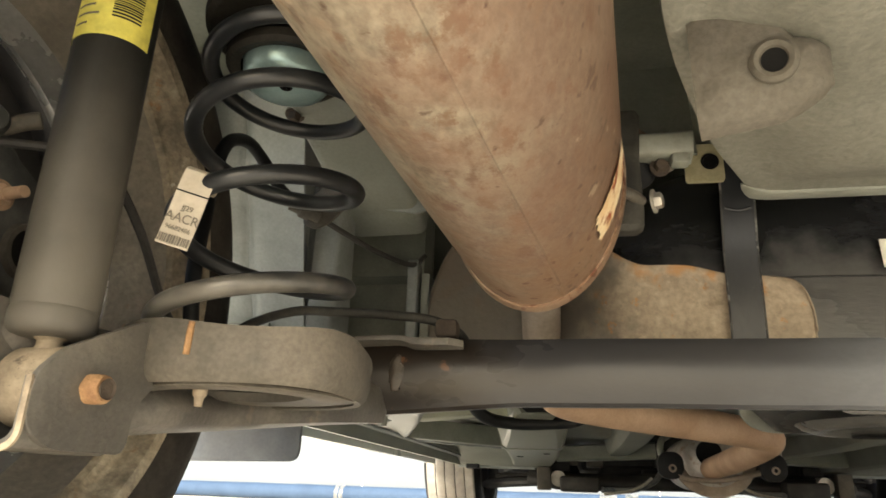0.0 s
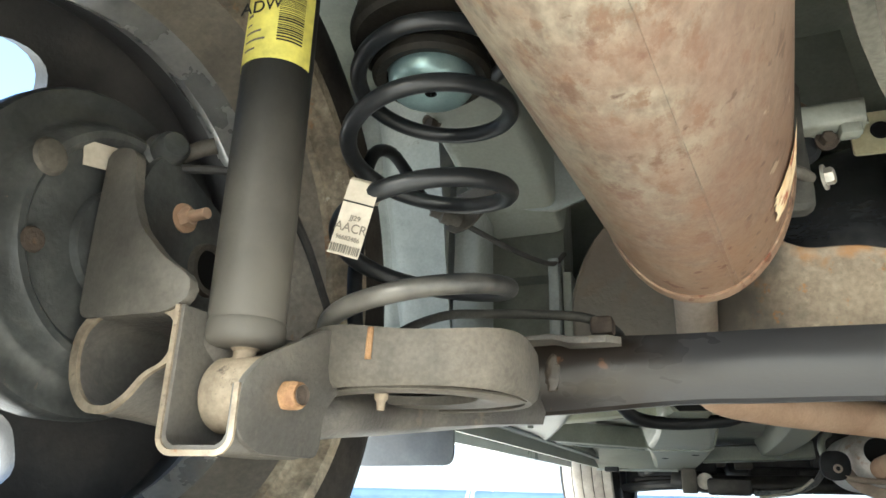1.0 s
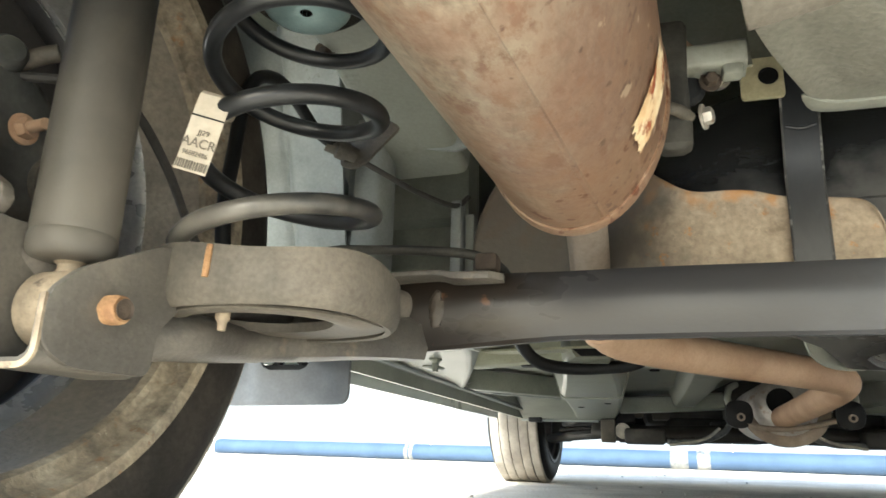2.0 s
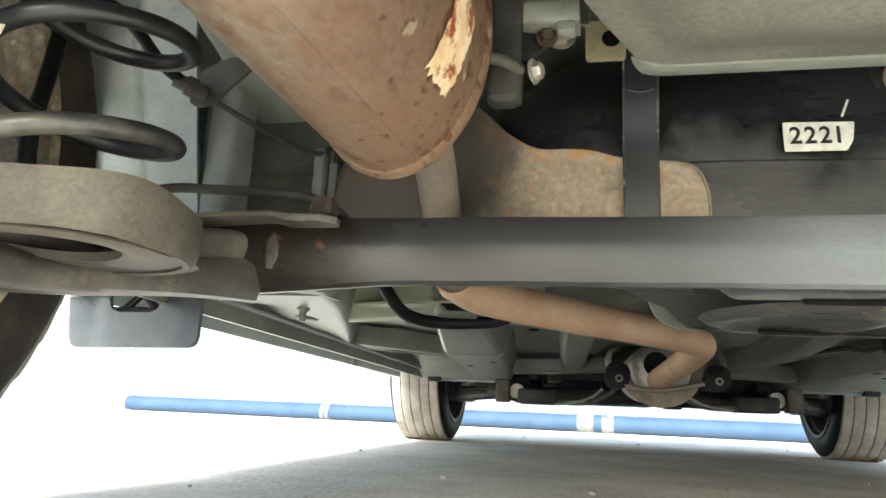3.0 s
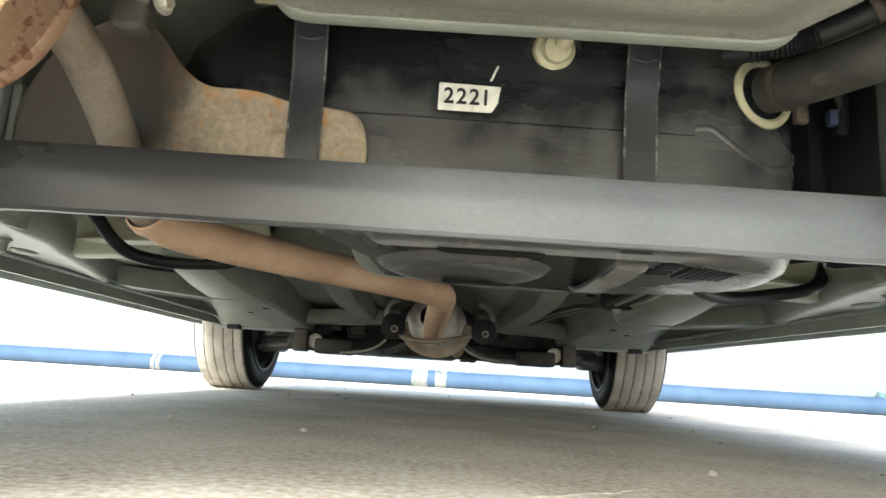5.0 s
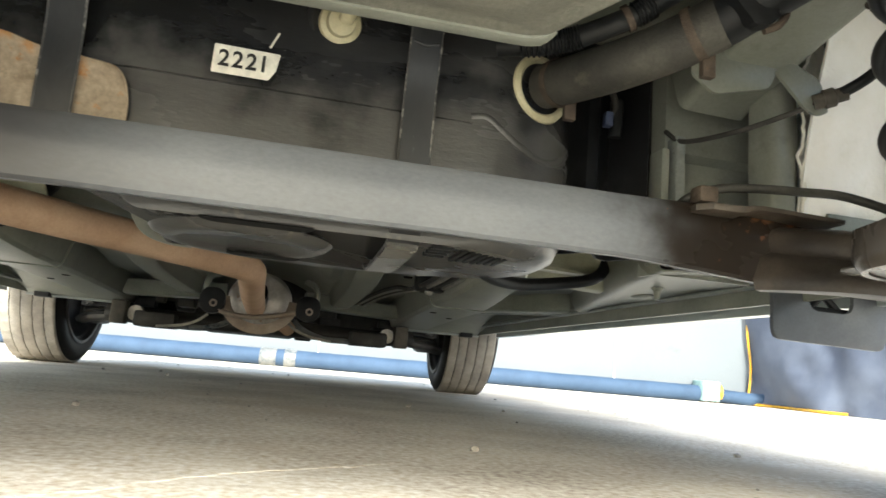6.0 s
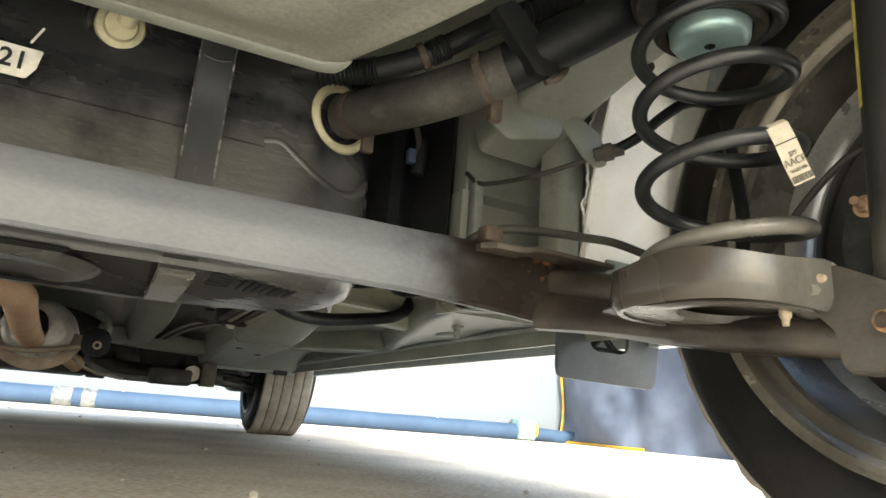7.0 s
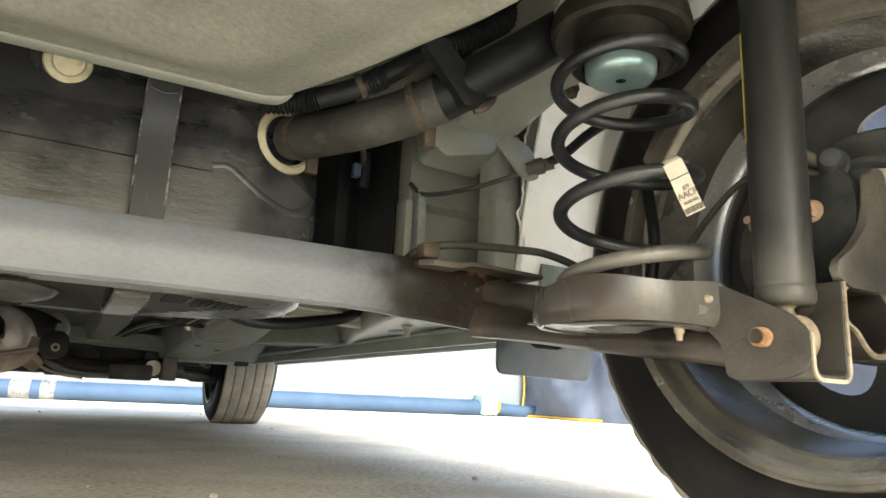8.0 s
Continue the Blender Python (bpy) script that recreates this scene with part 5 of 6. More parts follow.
pb = part("pipe_bracket", plate(rounded([(0.366, 0.434), (0.386, 0.449), (0.437, 0.401), (0.428, 0.388), (0.412, 0.385)], 0.004), 0.012, Matrix(((1, 0, 0, 0), (0, 0, 1, 0.283), (0, 1, 0, 0), (0, 0, 0, 1))), 0.002), M_RUBBER, car, "black plastic pipe bracket")
part("bracket_clip", tube([(0.428, 0.295, 0.388), (0.440, 0.292, 0.394), (0.450, 0.295, 0.408), (0.452, 0.30, 0.420)], 0.0035, 8, 4), M_WELD, pb, "rusty bracket clip")

# ---------------------------------------------------------------- spare wheel well above
tub = bmesh.new()
cx, cy = 0.033, 0.06
corners = [(0.262, 0.380, 0.022), (0.312, 0.250, 0.06), (0.362, 0.125, 0.08), (0.372, -0.08, 0.12), (0.27, -0.26, 0.12), (0.03, -0.32, 0.1), (-0.20, -0.26, 0.12), (-0.292, -0.08, 0.12), (-0.272, 0.125, 0.08), (-0.214, 0.285, 0.05), (-0.160, 0.384, 0.022)]
edge = []
for k, (x, y, r) in enumerate(corners):
    p, a, b = Vector((x, y)), Vector(corners[k - 1][:2]), Vector(corners[(k + 1) % len(corners)][:2])
    start, stop = p + (a - p).normalized() * min(r, (a - p).length * 0.48), p + (b - p).normalized() * min(r, (b - p).length * 0.48)
    edge += [tuple((1 - t) ** 2 * start + 2 * t * (1 - t) * p + t * t * stop) for t in [j / 6 for j in range(7)]]
rings = []
for k, z in ((1.0, 0.47), (1.0, 0.398), (0.995, 0.386), (0.975, 0.384), (0.95, 0.3865), (0.90, 0.384), (0.80, 0.372), (0.70, 0.366), (0.6, 0.372), (0.45, 0.374), (0.3, 0.368), (0.15, 0.370)):
    rings.append([tub.verts.new((cx + (x - cx) * k, cy + (y - cy) * k, z + 0.004 * noise.noise(Vector((x * k * 9, y * k * 9, 1))))) for x, y in edge])
for a, b in zip(rings, rings[1:]):
    for k in range(len(edge)):
        tub.faces.new((a[k], a[(k + 1) % len(edge)], b[(k + 1) % len(edge)], b[k]))
tub.faces.new(rings[-1])
well = part("spare_wheel_well", tub, M_TUB, car, "grey-green pressed spare wheel well", 50)
front_line = [Vector((x, y + 0.002, 0.3885)) for x, y in edge if y > 0.345]
front_line.sort(key=lambda p: math.atan2(p.y - cy, p.x - cx))
part("front_lip", sweep(front_line, rounded([(-0.010, -0.006), (0.007, -0.006), (0.008, 0.006), (-0.010, 0.006)], 0.003, 2), None, True, (0, 0, 1), [min(1.0, 0.15 + 0.3 * min(k, len(front_line) - 1 - k)) for k in range(len(front_line))]), M_PANEL, well, "pale pressed lip")
hookm = facing((-0.212, 0.150, 0.362), (-0.25, -0.9, -0.25))
lug = []
for k in range(25):
    u = k / 24
    # a flattened neck that widens into a rounded lobe
    wide = 0.031 - 0.004 * u if u < 0.5 else 0.029 * math.cos((u - 0.5) / 0.5 * 1.35) ** 0.6
    x = -0.034 + 0.071 * u
    top = 0.085 * min(1.0, max(0.0, (0.72 - u) / 0.14))
    row = []
    for j in range(17):
        v = j / 16 * 2 - 1
        y = -0.004 + v * wide if v < 0 else -0.004 + v * (wide * 0.75 + top)
        z = 0.020 * max(0.0, 1 - abs(v) ** 2.6) ** 0.5 * (1 if u < 0.85 else max(0.0, (1 - u) / 0.15) ** 0.5) + 0.0025 * noise.noise(Vector((x * 60, y * 60, 1)))
        row.append(hookm @ Vector((x, y, z)))
    lug.append(row)
lugp = part("tow_lug", skin(lug), M_HOOK, car, "dusty cast steel tow lug with a hole", 70)
part("tow_hole", lathe([(0, 0.001), (0.0065, 0.001), (0.0075, 0.0035), (0.010, 0.0045), (0.0125, 0.002), (0.013, -0.004)], hookm @ Matrix.Translation((0.008, -0.002, 0.0205)), 24), M_HOOK, lugp, "rimmed hole")
part("hole_core", lathe([(0, 0.0015), (0.007, 0.0015)], hookm @ Matrix.Translation((0.008, -0.002, 0.0205)), 20), M_BLACK, lugp)

# ---------------------------------------------------------------- rear axle and suspension
bm = bmesh.new()
rings = []
for k in range(41):
    x = -0.53 + 1.06 * k / 40
    e = max(0, (abs(x) - 0.36) / 0.17)
    lo, hi = 0.198 - 0.012 * e, 0.2575 + 0.002 * e
    back = 0.374 - 0.0 * e
    sec = [(back + 0.004, lo), (back + 0.001, lo + 0.003), (back, lo + 0.012), (back - 0.001, (lo + hi) / 2), (back, hi - 0.010), (back + 0.006, hi - 0.002), (back + 0.016, hi),
           (back + 0.05, hi), (back + 0.062, hi - 0.008), (back + 0.068, lo + 0.03), (back + 0.066, lo + 0.021), (back + 0.058, lo + 0.021), (back + 0.05, hi - 0.02), (back + 0.03, hi - 0.012), (back + 0.014, hi - 0.03), (back + 0.010, lo)]
    rings.append([bm.verts.new((x, y, z + 0.0006 * noise.noise(Vector((x * 14, z * 30, 2))))) for y, z in sec])
for a, b in zip(rings, rings[1:]):
    for k in range(len(a)):
        bm.faces.new((a[k], a[(k + 1) % len(a)], b[(k + 1) % len(a)], b[k]))
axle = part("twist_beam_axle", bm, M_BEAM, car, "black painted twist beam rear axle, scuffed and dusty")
KIDNEY = [(-0.031, 0.004), (-0.029, 0.016), (-0.020, 0.024), (0.018, 0.025), (0.029, 0.020), (0.031, 0.008), (0.026, -0.003), (0.014, -0.008), (0.006, -0.018), (-0.004, -0.025), (-0.018, -0.024), (-0.028, -0.012)]


def hollow(line, outer, wall_k, bm=None):
    """An open-ended tube with a wall: outer skin, inner skin and the cut ends."""
    bm = bmesh.new()
    a = sweep(line, outer, bmesh.new(), False)
    b = sweep(line, [(u * wall_k, v * wall_k) for u, v in outer], bmesh.new(), False)
    n, m = len(outer), len(line)
    va = [bm.verts.new(v.co) for v in a.verts]
    vb = [bm.verts.new(v.co) for v in b.verts]
    a.free(), b.free()
    for i in range(m - 1):
        for k in range(n):
            j = (k + 1) % n
            bm.faces.new((va[i * n + k], va[i * n + j], va[(i + 1) * n + j], va[(i + 1) * n + k]))
            bm.faces.new((vb[i * n + k], vb[(i + 1) * n + k], vb[(i + 1) * n + j], vb[i * n + j]))
    for i in (0, m - 1):
        for k in range(n):
            j = (k + 1) % n
            bm.faces.new((va[i * n + k], vb[i * n + k], vb[i * n + j], va[i * n + j]))
    return bm


for s in (-1, 1):
    kid = [(u, v) for u, v in rounded([((1 if s < 0 else -1) * u * 1.17, v * 1.12) for u, v in KIDNEY], 0.012, 4)]
    arm_line = smooth([(s * 0.629, 0.057, 0.187), (s * 0.629, 0.063, 0.187), (s * 0.6275, 0.080, 0.186), (s * 0.618, 0.12, 0.184), (s * 0.585, 0.24, 0.192), (s * 0.535, 0.36, 0.212), (s * 0.505, 0.48, 0.238), (s * 0.49, 0.60, 0.262)], 6)
    part("trailing_arm", hollow(arm_line, kid, 0.86), M_ARM if s < 0 else M_SHADEBROWN, axle, "dusty black trailing arm with an open end")
    part("cut_edge", hollow([(s * 0.629, 0.0555, 0.187), (s * 0.629, 0.058, 0.187)], kid, 0.855), M_EDGE, axle, "bare dusty cut edge")
    # gusset under the spring cup, joining the arm and the beam
    rows = []
    for k in range(23):
        u = k / 22
        bulge = math.sin(min(1.0, u / 0.34) * math.pi) if u < 0.34 else (math.sin((u - 0.58) / 0.42 * math.pi) if u > 0.58 else 0.0)
        x, y = 0.562 - 0.020 * u - 0.060 * u * u - 0.007 * bulge, 0.112 + 0.264 * u - 0.009 * bulge
        rows.append([(s * (x + 0.012), y + 0.012, 0.1795 + 0.040 * u * u), (s * (x + 0.004), y + 0.004, 0.1755 + 0.036 * u * u), (s * x, y, 0.1660 + 0.026 * u), (s * (x + 0.002), y, 0.1570 + 0.028 * u), (s * (x + 0.010), y + 0.006, 0.1520 + 0.033 * u), (s * (x + 0.050 - 0.034 * u), y + 0.030 - 0.02 * u, 0.1600 + 0.033 * u)])
    part("arm_gusset", skin(rows, 0.003), M_ARM if s < 0 else M_SHADEBROWN, axle, "dusty pressed gusset" if s < 0 else "dark brown pressed gusset, some of its shade put into the colour", 60)
    # flange plate on the beam and the weld
    flange = [(s * x, 0.376 - 0.10 * (x - 0.41), z + 0.0008 * noise.noise(Vector((x * 70, s, 2)))) for x, z in ((0.413, 0.2485), (0.425, 0.2485), (0.447, 0.2482), (0.456, 0.2485), (0.463, 0.2505), (0.470, 0.2515), (0.490, 0.2508), (0.510, 0.2495), (0.53, 0.2485), (0.55, 0.2475))]
    part("beam_flange", sweep(flange, rounded([(-0.023, -0.003), (0.023, -0.003), (0.023, 0.003), (-0.023, 0.003)], 0.001, 2), None, True, (0, 0, 1), [(0.55, 1), (1, 1.1), (1, 1.1), (1, 1.0), (0.97, 0.8), (0.95, 0.75), (0.95, 0.7), (0.95, 0.7), (0.95, 0.7), (0.95, 0.7)]), M_ARM if s < 0 else M_SHADEBROWN, axle, "brown-dusted joggled flange plate")
    own = lathe([(0, 0.0032), (0.006, 0.003), (0.011, 0.0022), (0.015, 0.0008), (0.016, -0.002)], facing((s * 0.472, 0.3735, 0.224), (0, -1, 0)) @ Matrix.Diagonal((0.45, 1.1, 0.55, 1)), 28)
    for v in own.verts:
        v.co += Vector((0.004, 0.0016, 0.005)) * noise.noise(v.co * 160)
    if s < 0:
        part("weld_bead", own, M_SHADEBROWN, axle, "rusty lumpy weld", 70)
    else:
        own.free()
    # spring cup
    cup_m = Matrix.Translation((s * 0.520, 0.190, 0))
    prof = [(0.0725, 0.2115), (0.0735, 0.190), (0.0715, 0.183), (0.068, 0.1796), (0.0640, 0.1802), (0.0655, 0.1845), (0.0685, 0.1895), (0.0685, 0.2115)]
    own = lathe(prof, cup_m, 64, closed=True)
    for v in own.verts:
        dx, dy = v.co.x - s * 0.520, v.co.y - 0.190
        rr = math.hypot(dx, dy)
        square = (abs(dx / rr) ** 2.5 + abs(dy / rr) ** 2.5) ** (-1 / 2.5)
        v.co.x, v.co.y = s * 0.520 + dx * square, 0.190 + dy * square
        if v.co.z > 0.2:
            v.co.z += 0.0025 * math.sin(4 * math.atan2(v.co.y - 0.190, s * v.co.x - 0.520))
    floor_rings = [[] for k in range(6)]
    for k in range(44):
        a = 2 * math.pi * k / 44
        c, d = math.cos(a), math.sin(a)
        near = Vector((0.520 + 0.043 * c, 0.176 + 0.041 * d, 0.1800))
        far = Vector((0.520 + 0.066 * c, 0.190 + d * (0.066 if d < 0 else 0.105), 0.1790 + 0.010 * max(0.0, d)))
        for ring, (q, lift) in zip(floor_rings, ((0.0, 0.006), (0.0, 0.0015), (0.10, 0.0), (0.45, -0.0012), (0.8, 0.0), (1.0, 0.001))):
            p = near.lerp(far, q)
            ring.append((s * p.x, p.y, p.z + lift))
    part("cup_floor", skin([ring + ring[:1] for ring in floor_rings], 0.0015), M_DUSTY if s < 0 else M_WORNPAINT, axle, "pressed floor of the spring cup with a round opening", 70)
    part("spring_cup", own, M_DUSTY if s < 0 else M_WORNPAINT, axle, "dusty black pressed spring cup" if s < 0 else "worn grey painted spring cup")
    part("cup_stud", lathe([(0.0045, 0.0), (0.0052, -0.003), (0.0042, -0.004), (0.0038, -0.010), (0.0026, -0.0115), (0.0022, -0.016), (0, -0.0165)], Matrix.Translation((s * 0.5215, 0.137, 0.1845)), 14), M_EDGE, axle, "small dusty stud")
    if s < 0:
        part("cup_mark", tube([(-0.5205, 0.1172, 0.2105), (-0.5205, 0.1162, 0.202), (-0.5208, 0.1162, 0.193)], 0.0018, 8, 4), M_RUSTBOLT, axle, "paint and rust dab")
    else:
        part("cup_drip", lathe([(0, 0.004), (0.002, 0.0035), (0.0032, 0.001), (0.0034, -0.003)], facing((0.530, 0.1168, 0.199), (0, -1, 0)), 14), M_EDGE, axle, "dried sealer drip")
    part("cup_weld", tube([(s * 0.5475, 0.122, 0.211), (s * 0.548, 0.1205, 0.2), (s * 0.548, 0.1205, 0.185)], 0.0016, 8, 4), M_WELDRUST, axle)
    # shock bracket: a bent U with side cheeks
    def bend(inset):
        """The U's line, set in by a thickness: a tall leg, two round bends and a short leg."""
        w, rad = 0.0205 - inset, 0.0085 - inset
        left = [(-w + rad - rad * math.cos(radians(15 * k)), 0.0005 + inset + rad - rad * math.sin(radians(15 * k))) for k in range(7)]
        right = [(w - rad + rad * math.sin(radians(15 * k)), 0.0005 + inset + rad - rad * math.cos(radians(15 * k))) for k in range(7)]
        return [(-w, 0.072)] + left + right + [(w, 0.032)]
    t = 0.0035
    U = bend(0.0)
    loop = U + bend(t)[::-1]
    um = Matrix(((s * -1, 0, 0, s * 0.576), (0, 0, 1, 0.054), (0, 1, 0, 0.1405), (0, 0, 0, 1)))
    part("shock_bracket", plate([(u, v) for u, v in loop], 0.067, um, 0.0006), M_BRACKET if s < 0 else M_BRACKETDARK, axle, "dusty black U-shaped shock bracket")
    cheek = rounded([(0.054, 0.150), (0.054, 0.1725), (0.068, 0.187), (0.092, 0.199), (0.118, 0.2115), (0.136, 0.208), (0.136, 0.184), (0.118, 0.165), (0.116, 0.1415), (0.07, 0.1415)], 0.006)
    cm = Matrix(((-s * 0.12, 0, s, s * (0.5535 + 0.0068)), (1, 0, 0, 0), (0, 1, 0, 0), (0, 0, 0, 1)))
    part("bracket_cheek", plate(cheek, 0.0035, cm, 0.0006), M_BRACKET if s < 0 else M_BRACKETDARK, axle, "dusty bracket cheek plate")
    part("eye_washer", lathe([(0.010, 0.0015), (0.0255, 0.0015), (0.0268, 0)], facing((s * 0.6035, 0.090, 0.1725), (-s, 0, 0)), 32), M_BRACKET, axle, "round dusty washer")
    part("bracket_edge", sweep([(s * (0.576 - u), 0.0535, 0.1405 + v) for u, v in U], [(-0.0014, -0.0008), (0.0014, -0.0008), (0.0014, 0.0008), (-0.0014, 0.0008)], up=(0, 1, 0)), M_EDGE, axle, "bare dusty cut edge")
    part("shock_bolt", collarbolt((s * 0.5535, 0.087, 0.1705), (-s, -0.1, 0), 0.88), M_RUSTBOLT, axle, "orange rusted bolt head")
    part("bolt_recess", lathe([(0, 0.0124), (0.0046, 0.0124), (0.0052, 0.0138)], facing((s * 0.5535, 0.087, 0.1705), (-s, -0.1, 0)), 16), M_WELD, axle)
    # spindle plate
    sp = rounded([(0.604, 0.209), (0.591, 0.216), (0.591, 0.226), (0.612, 0.240), (0.630, 0.258), (0.639, 0.278), (0.642, 0.303), (0.648, 0.309), (0.6635, 0.309), (0.6635, 0.26), (0.662, 0.209)], 0.006)
    part("spindle_plate", plate(sp, 0.007, Matrix(((s, 0, 0, 0), (0, 0, 1, 0.053), (0, 1, 0, 0), (0, 0, 0, 1))), 0.001), M_BRACKET, axle, "dusty spindle mounting plate")
    part("spindle_flange", plate(rounded([(0.075, 0.205), (0.070, 0.30), (0.085, 0.322), (0.105, 0.318), (0.175, 0.287), (0.182, 0.25), (0.165, 0.205)], 0.012), 0.006, Matrix(((0, 0, s, s * 0.652), (1, 0, 0, 0), (0, 1, 0, 0), (0, 0, 0, 1))), 0.001), M_DRUM, axle, "dark spindle flange")
    part("flange_hole", lathe([(0.013, 0.0), (0.0135, 0.004), (0.017, 0.004), (0.018, 0)], facing((s * 0.652, 0.135, 0.260), (-s, 0, 0)), 28), M_DUSTY, axle, "dusty hole rim")
    part("hole_core", lathe([(0, 0.001), (0.0135, 0.001)], facing((s * 0.652, 0.135, 0.260), (-s, 0, 0)), 24), M_BLACK, axle)
    for y, z, mt in ((0.107, 0.286, M_PIPE), (0.158, 0.285, M_PIPE)):
        part("spindle_bolt", hexbolt((s * 0.652, y, z), (-s, -0.15, 0), 0.0066, 0.008, True, 0.013), mt, axle, "rust-tinged spindle bolt")
    cyl = part("wheel_cylinder", lathe([(0, 0.02), (0.008, 0.0195), (0.0105, 0.016), (0.011, 0.006), (0.014, 0.004), (0.014, -0.012), (0, -0.014)], facing((s * 0.664, 0.094, 0.325), (-s, -0.5, 0.1)), 20), M_DRUM, axle, "dark brake cylinder")
    part("bleed_nipple", tube([(s * 0.655, 0.10, 0.327), (s * 0.642, 0.102, 0.331), (s * 0.634, 0.106, 0.334)], 0.0055, 10, 4), M_DUSTY, cyl)
    lm = facing((s * 0.6665, 0.050, 0.304), (-s, -0.25, 0)) @ pose(0, 0, 0, 0, 0, -8 * s)
    lab = part("backing_label", plate([(-0.010, -0.0075), (0.010, -0.0075), (0.010, 0.0075), (-0.010, 0.0075)], 0.0006, lm), M_TAGPAPER, axle, "small white label on the backing plate")
    part("brake_pipe", tube([(s * 0.655, 0.10, 0.318), (s * 0.625, 0.115, 0.318), (s * 0.605, 0.135, 0.312), (s * 0.600, 0.17, 0.285), (s * 0.602, 0.22, 0.24), (s * 0.60, 0.28, 0.205)], 0.003, 8), M_CABLE, axle, "thin black brake pipe")
    part("plate_rivet", lathe([(0, 0.003), (0.009, 0.002), (0.0105, 0)], facing((s * 0.664, 0.018, 0.288), (-s, 0, 0)), 18), M_DUSTY, axle)
    part("plate_plug", lathe([(0, 0.002), (0.006, 0.0015), (0.007, 0)], facing((s * 0.664, 0.019, 0.242), (-s, 0, 0)), 16), M_WELD, axle)

    # damper
    d = part("shock_absorber", lathe([(0, 0.1955), (0.012, 0.1955), (0.0175, 0.1963), (0.0203, 0.1985), (0.0212, 0.202), (0.0212, 0.207), (0.0207, 0.209), (0.0203, 0.2097), (0.0207, 0.2107), (0.0209, 0.2135), (0.0211, 0.30), (0.0214, 0.52), (0.0205, 0.523), (0.006, 0.525), (0.006, 0.60)], Matrix.Translation((s * 0.580, 0.088, 0)), 48), M_SHOCK if s < 0 else M_SHOCKRIGHT, car, "black painted tubular shock absorber, dusty at its foot")
    part("eye_neck", lathe([(0.0085, 0.188), (0.006, 0.1915), (0.006, 0.194), (0.0095, 0.197)], Matrix.Translation((s * 0.579, 0.088, 0)), 20), M_EDGE, d)
    part("bushing_eye", lathe([(0.008, -0.0155), (0.0180, -0.0155), (0.0195, -0.013), (0.0195, 0.013), (0.0180, 0.0155), (0.008, 0.0155)], facing((s * 0.5755, 0.088, 0.1715), (1, 0, 0)), 36, closed=True), M_EDGE, d, "dusty tan bushing eye")
    a0, a1 = ((-205, 2) if s < 0 else (8, 146))
    lab = []
    for k in range(25):
        a = radians(a0 + (a1 - a0) * k / 24)
        z0, z1 = (0.3625, 0.49) if s < 0 else (0.325, 0.42)
        lab.append([(s * 0.580 + 0.0217 * math.cos(a), 0.088 + 0.0217 * math.sin(a), z0 + (z1 - z0) * q / 4) for q in range(5)])
    part("label", skin(lab), M_LABEL, d, "yellow maker's label with bars")
    if s < 0:
        def wrap(ang, z):
            return Vector((-0.580 + 0.0220 * math.cos(radians(ang)), 0.088 + 0.0220 * math.sin(radians(ang)), z + 0.015))
        bars = random.Random(5)
        z = 0.360
        while z < 0.425:
            hgt = bars.choice((0.0005, 0.0008, 0.0012))
            part("code_bar", skin([[wrap(a, z), wrap(a, z + hgt)] for a in range(-62, -18, 6)]), M_INK, d)
            z += hgt + bars.choice((0.0006, 0.001))
        for z, a0, a1, hgt in ((0.3545, -120, -92, 0.003), (0.3605, -120, -78, 0.003), (0.3665, -120, -84, 0.003), (0.3725, -120, -106, 0.0025), (0.379, -120, -104, 0.004), (0.404, -122, -84, 0.0045), (0.412, -122, -98, 0.004)):
            part("print_bar", skin([[wrap(a, z), wrap(a, z + hgt * 0.5)] for a in range(a0, a1, 4)]), M_FADED, d)
        letters("label_print", "ADW", 0.0120, facing(wrap(-90, 0.3835), (math.cos(radians(-90)), math.sin(radians(-90)), 0)) @ Matrix.Translation((0, 0, 0.0008)), M_INK, d)

    # coil spring, bump cap and seat
    heights = ((-0.92, 0.1905), (-0.5, 0.203), (0, 0.231), (1, 0.300), (2, 0.371), (3, 0.425), (3.45, 0.441)) if s < 0 else ((-0.92, 0.1905), (-0.5, 0.203), (0, 0.230), (1, 0.296), (2, 0.361), (3, 0.414), (3.45, 0.434))
    shift = 0.0 if s < 0 else -0.08
    coil = []
    N = 240
    for k in range(N + 1):
        t = -0.92 + 4.37 * k / N
        z = float(np.interp(t, [q[0] for q in heights], [q[1] for q in heights]))
        a = radians(-90 + 360 * (t + shift))
        rr = 0.0575 - 0.004 * max(0, t - 2.4)
        coil.append((s * 0.5195 + rr * math.cos(a), 0.183 + 0.012 * (t / 3) + rr * math.sin(a), z))
    spring = part("coil_spring", sweep(coil, disc(0.0062, 14)), M_SPRING, car, "black coated coil spring with a paper tag")
    # the tag wraps a front coil and hangs down
    want = radians(-90 - (14 if s < 0 else 15))
    best = min((k for k in range(N + 1) if abs(coil[k][2] - 0.300) < 0.025), key=lambda k: (Vector(coil[k][:2]) - Vector((s * 0.5195 + 0.0575 * math.cos(want), 0.187 + 0.0575 * math.sin(want)))).length)
    at = Vector(coil[best])
    lean = 14 if s < 0 else -29
    tm = facing(at + Vector((0, -0.0068, 0)), (0.35 if s < 0 else -0.35, -1, -0.1)) @ pose(0, 0, 0, 0, 0, -lean if s < 0 else -lean)
    w = 0.0103
    tm = tm @ Matrix.Scale(0.92 if s < 0 else 0.84, 4)
    tagp = bmesh.new()
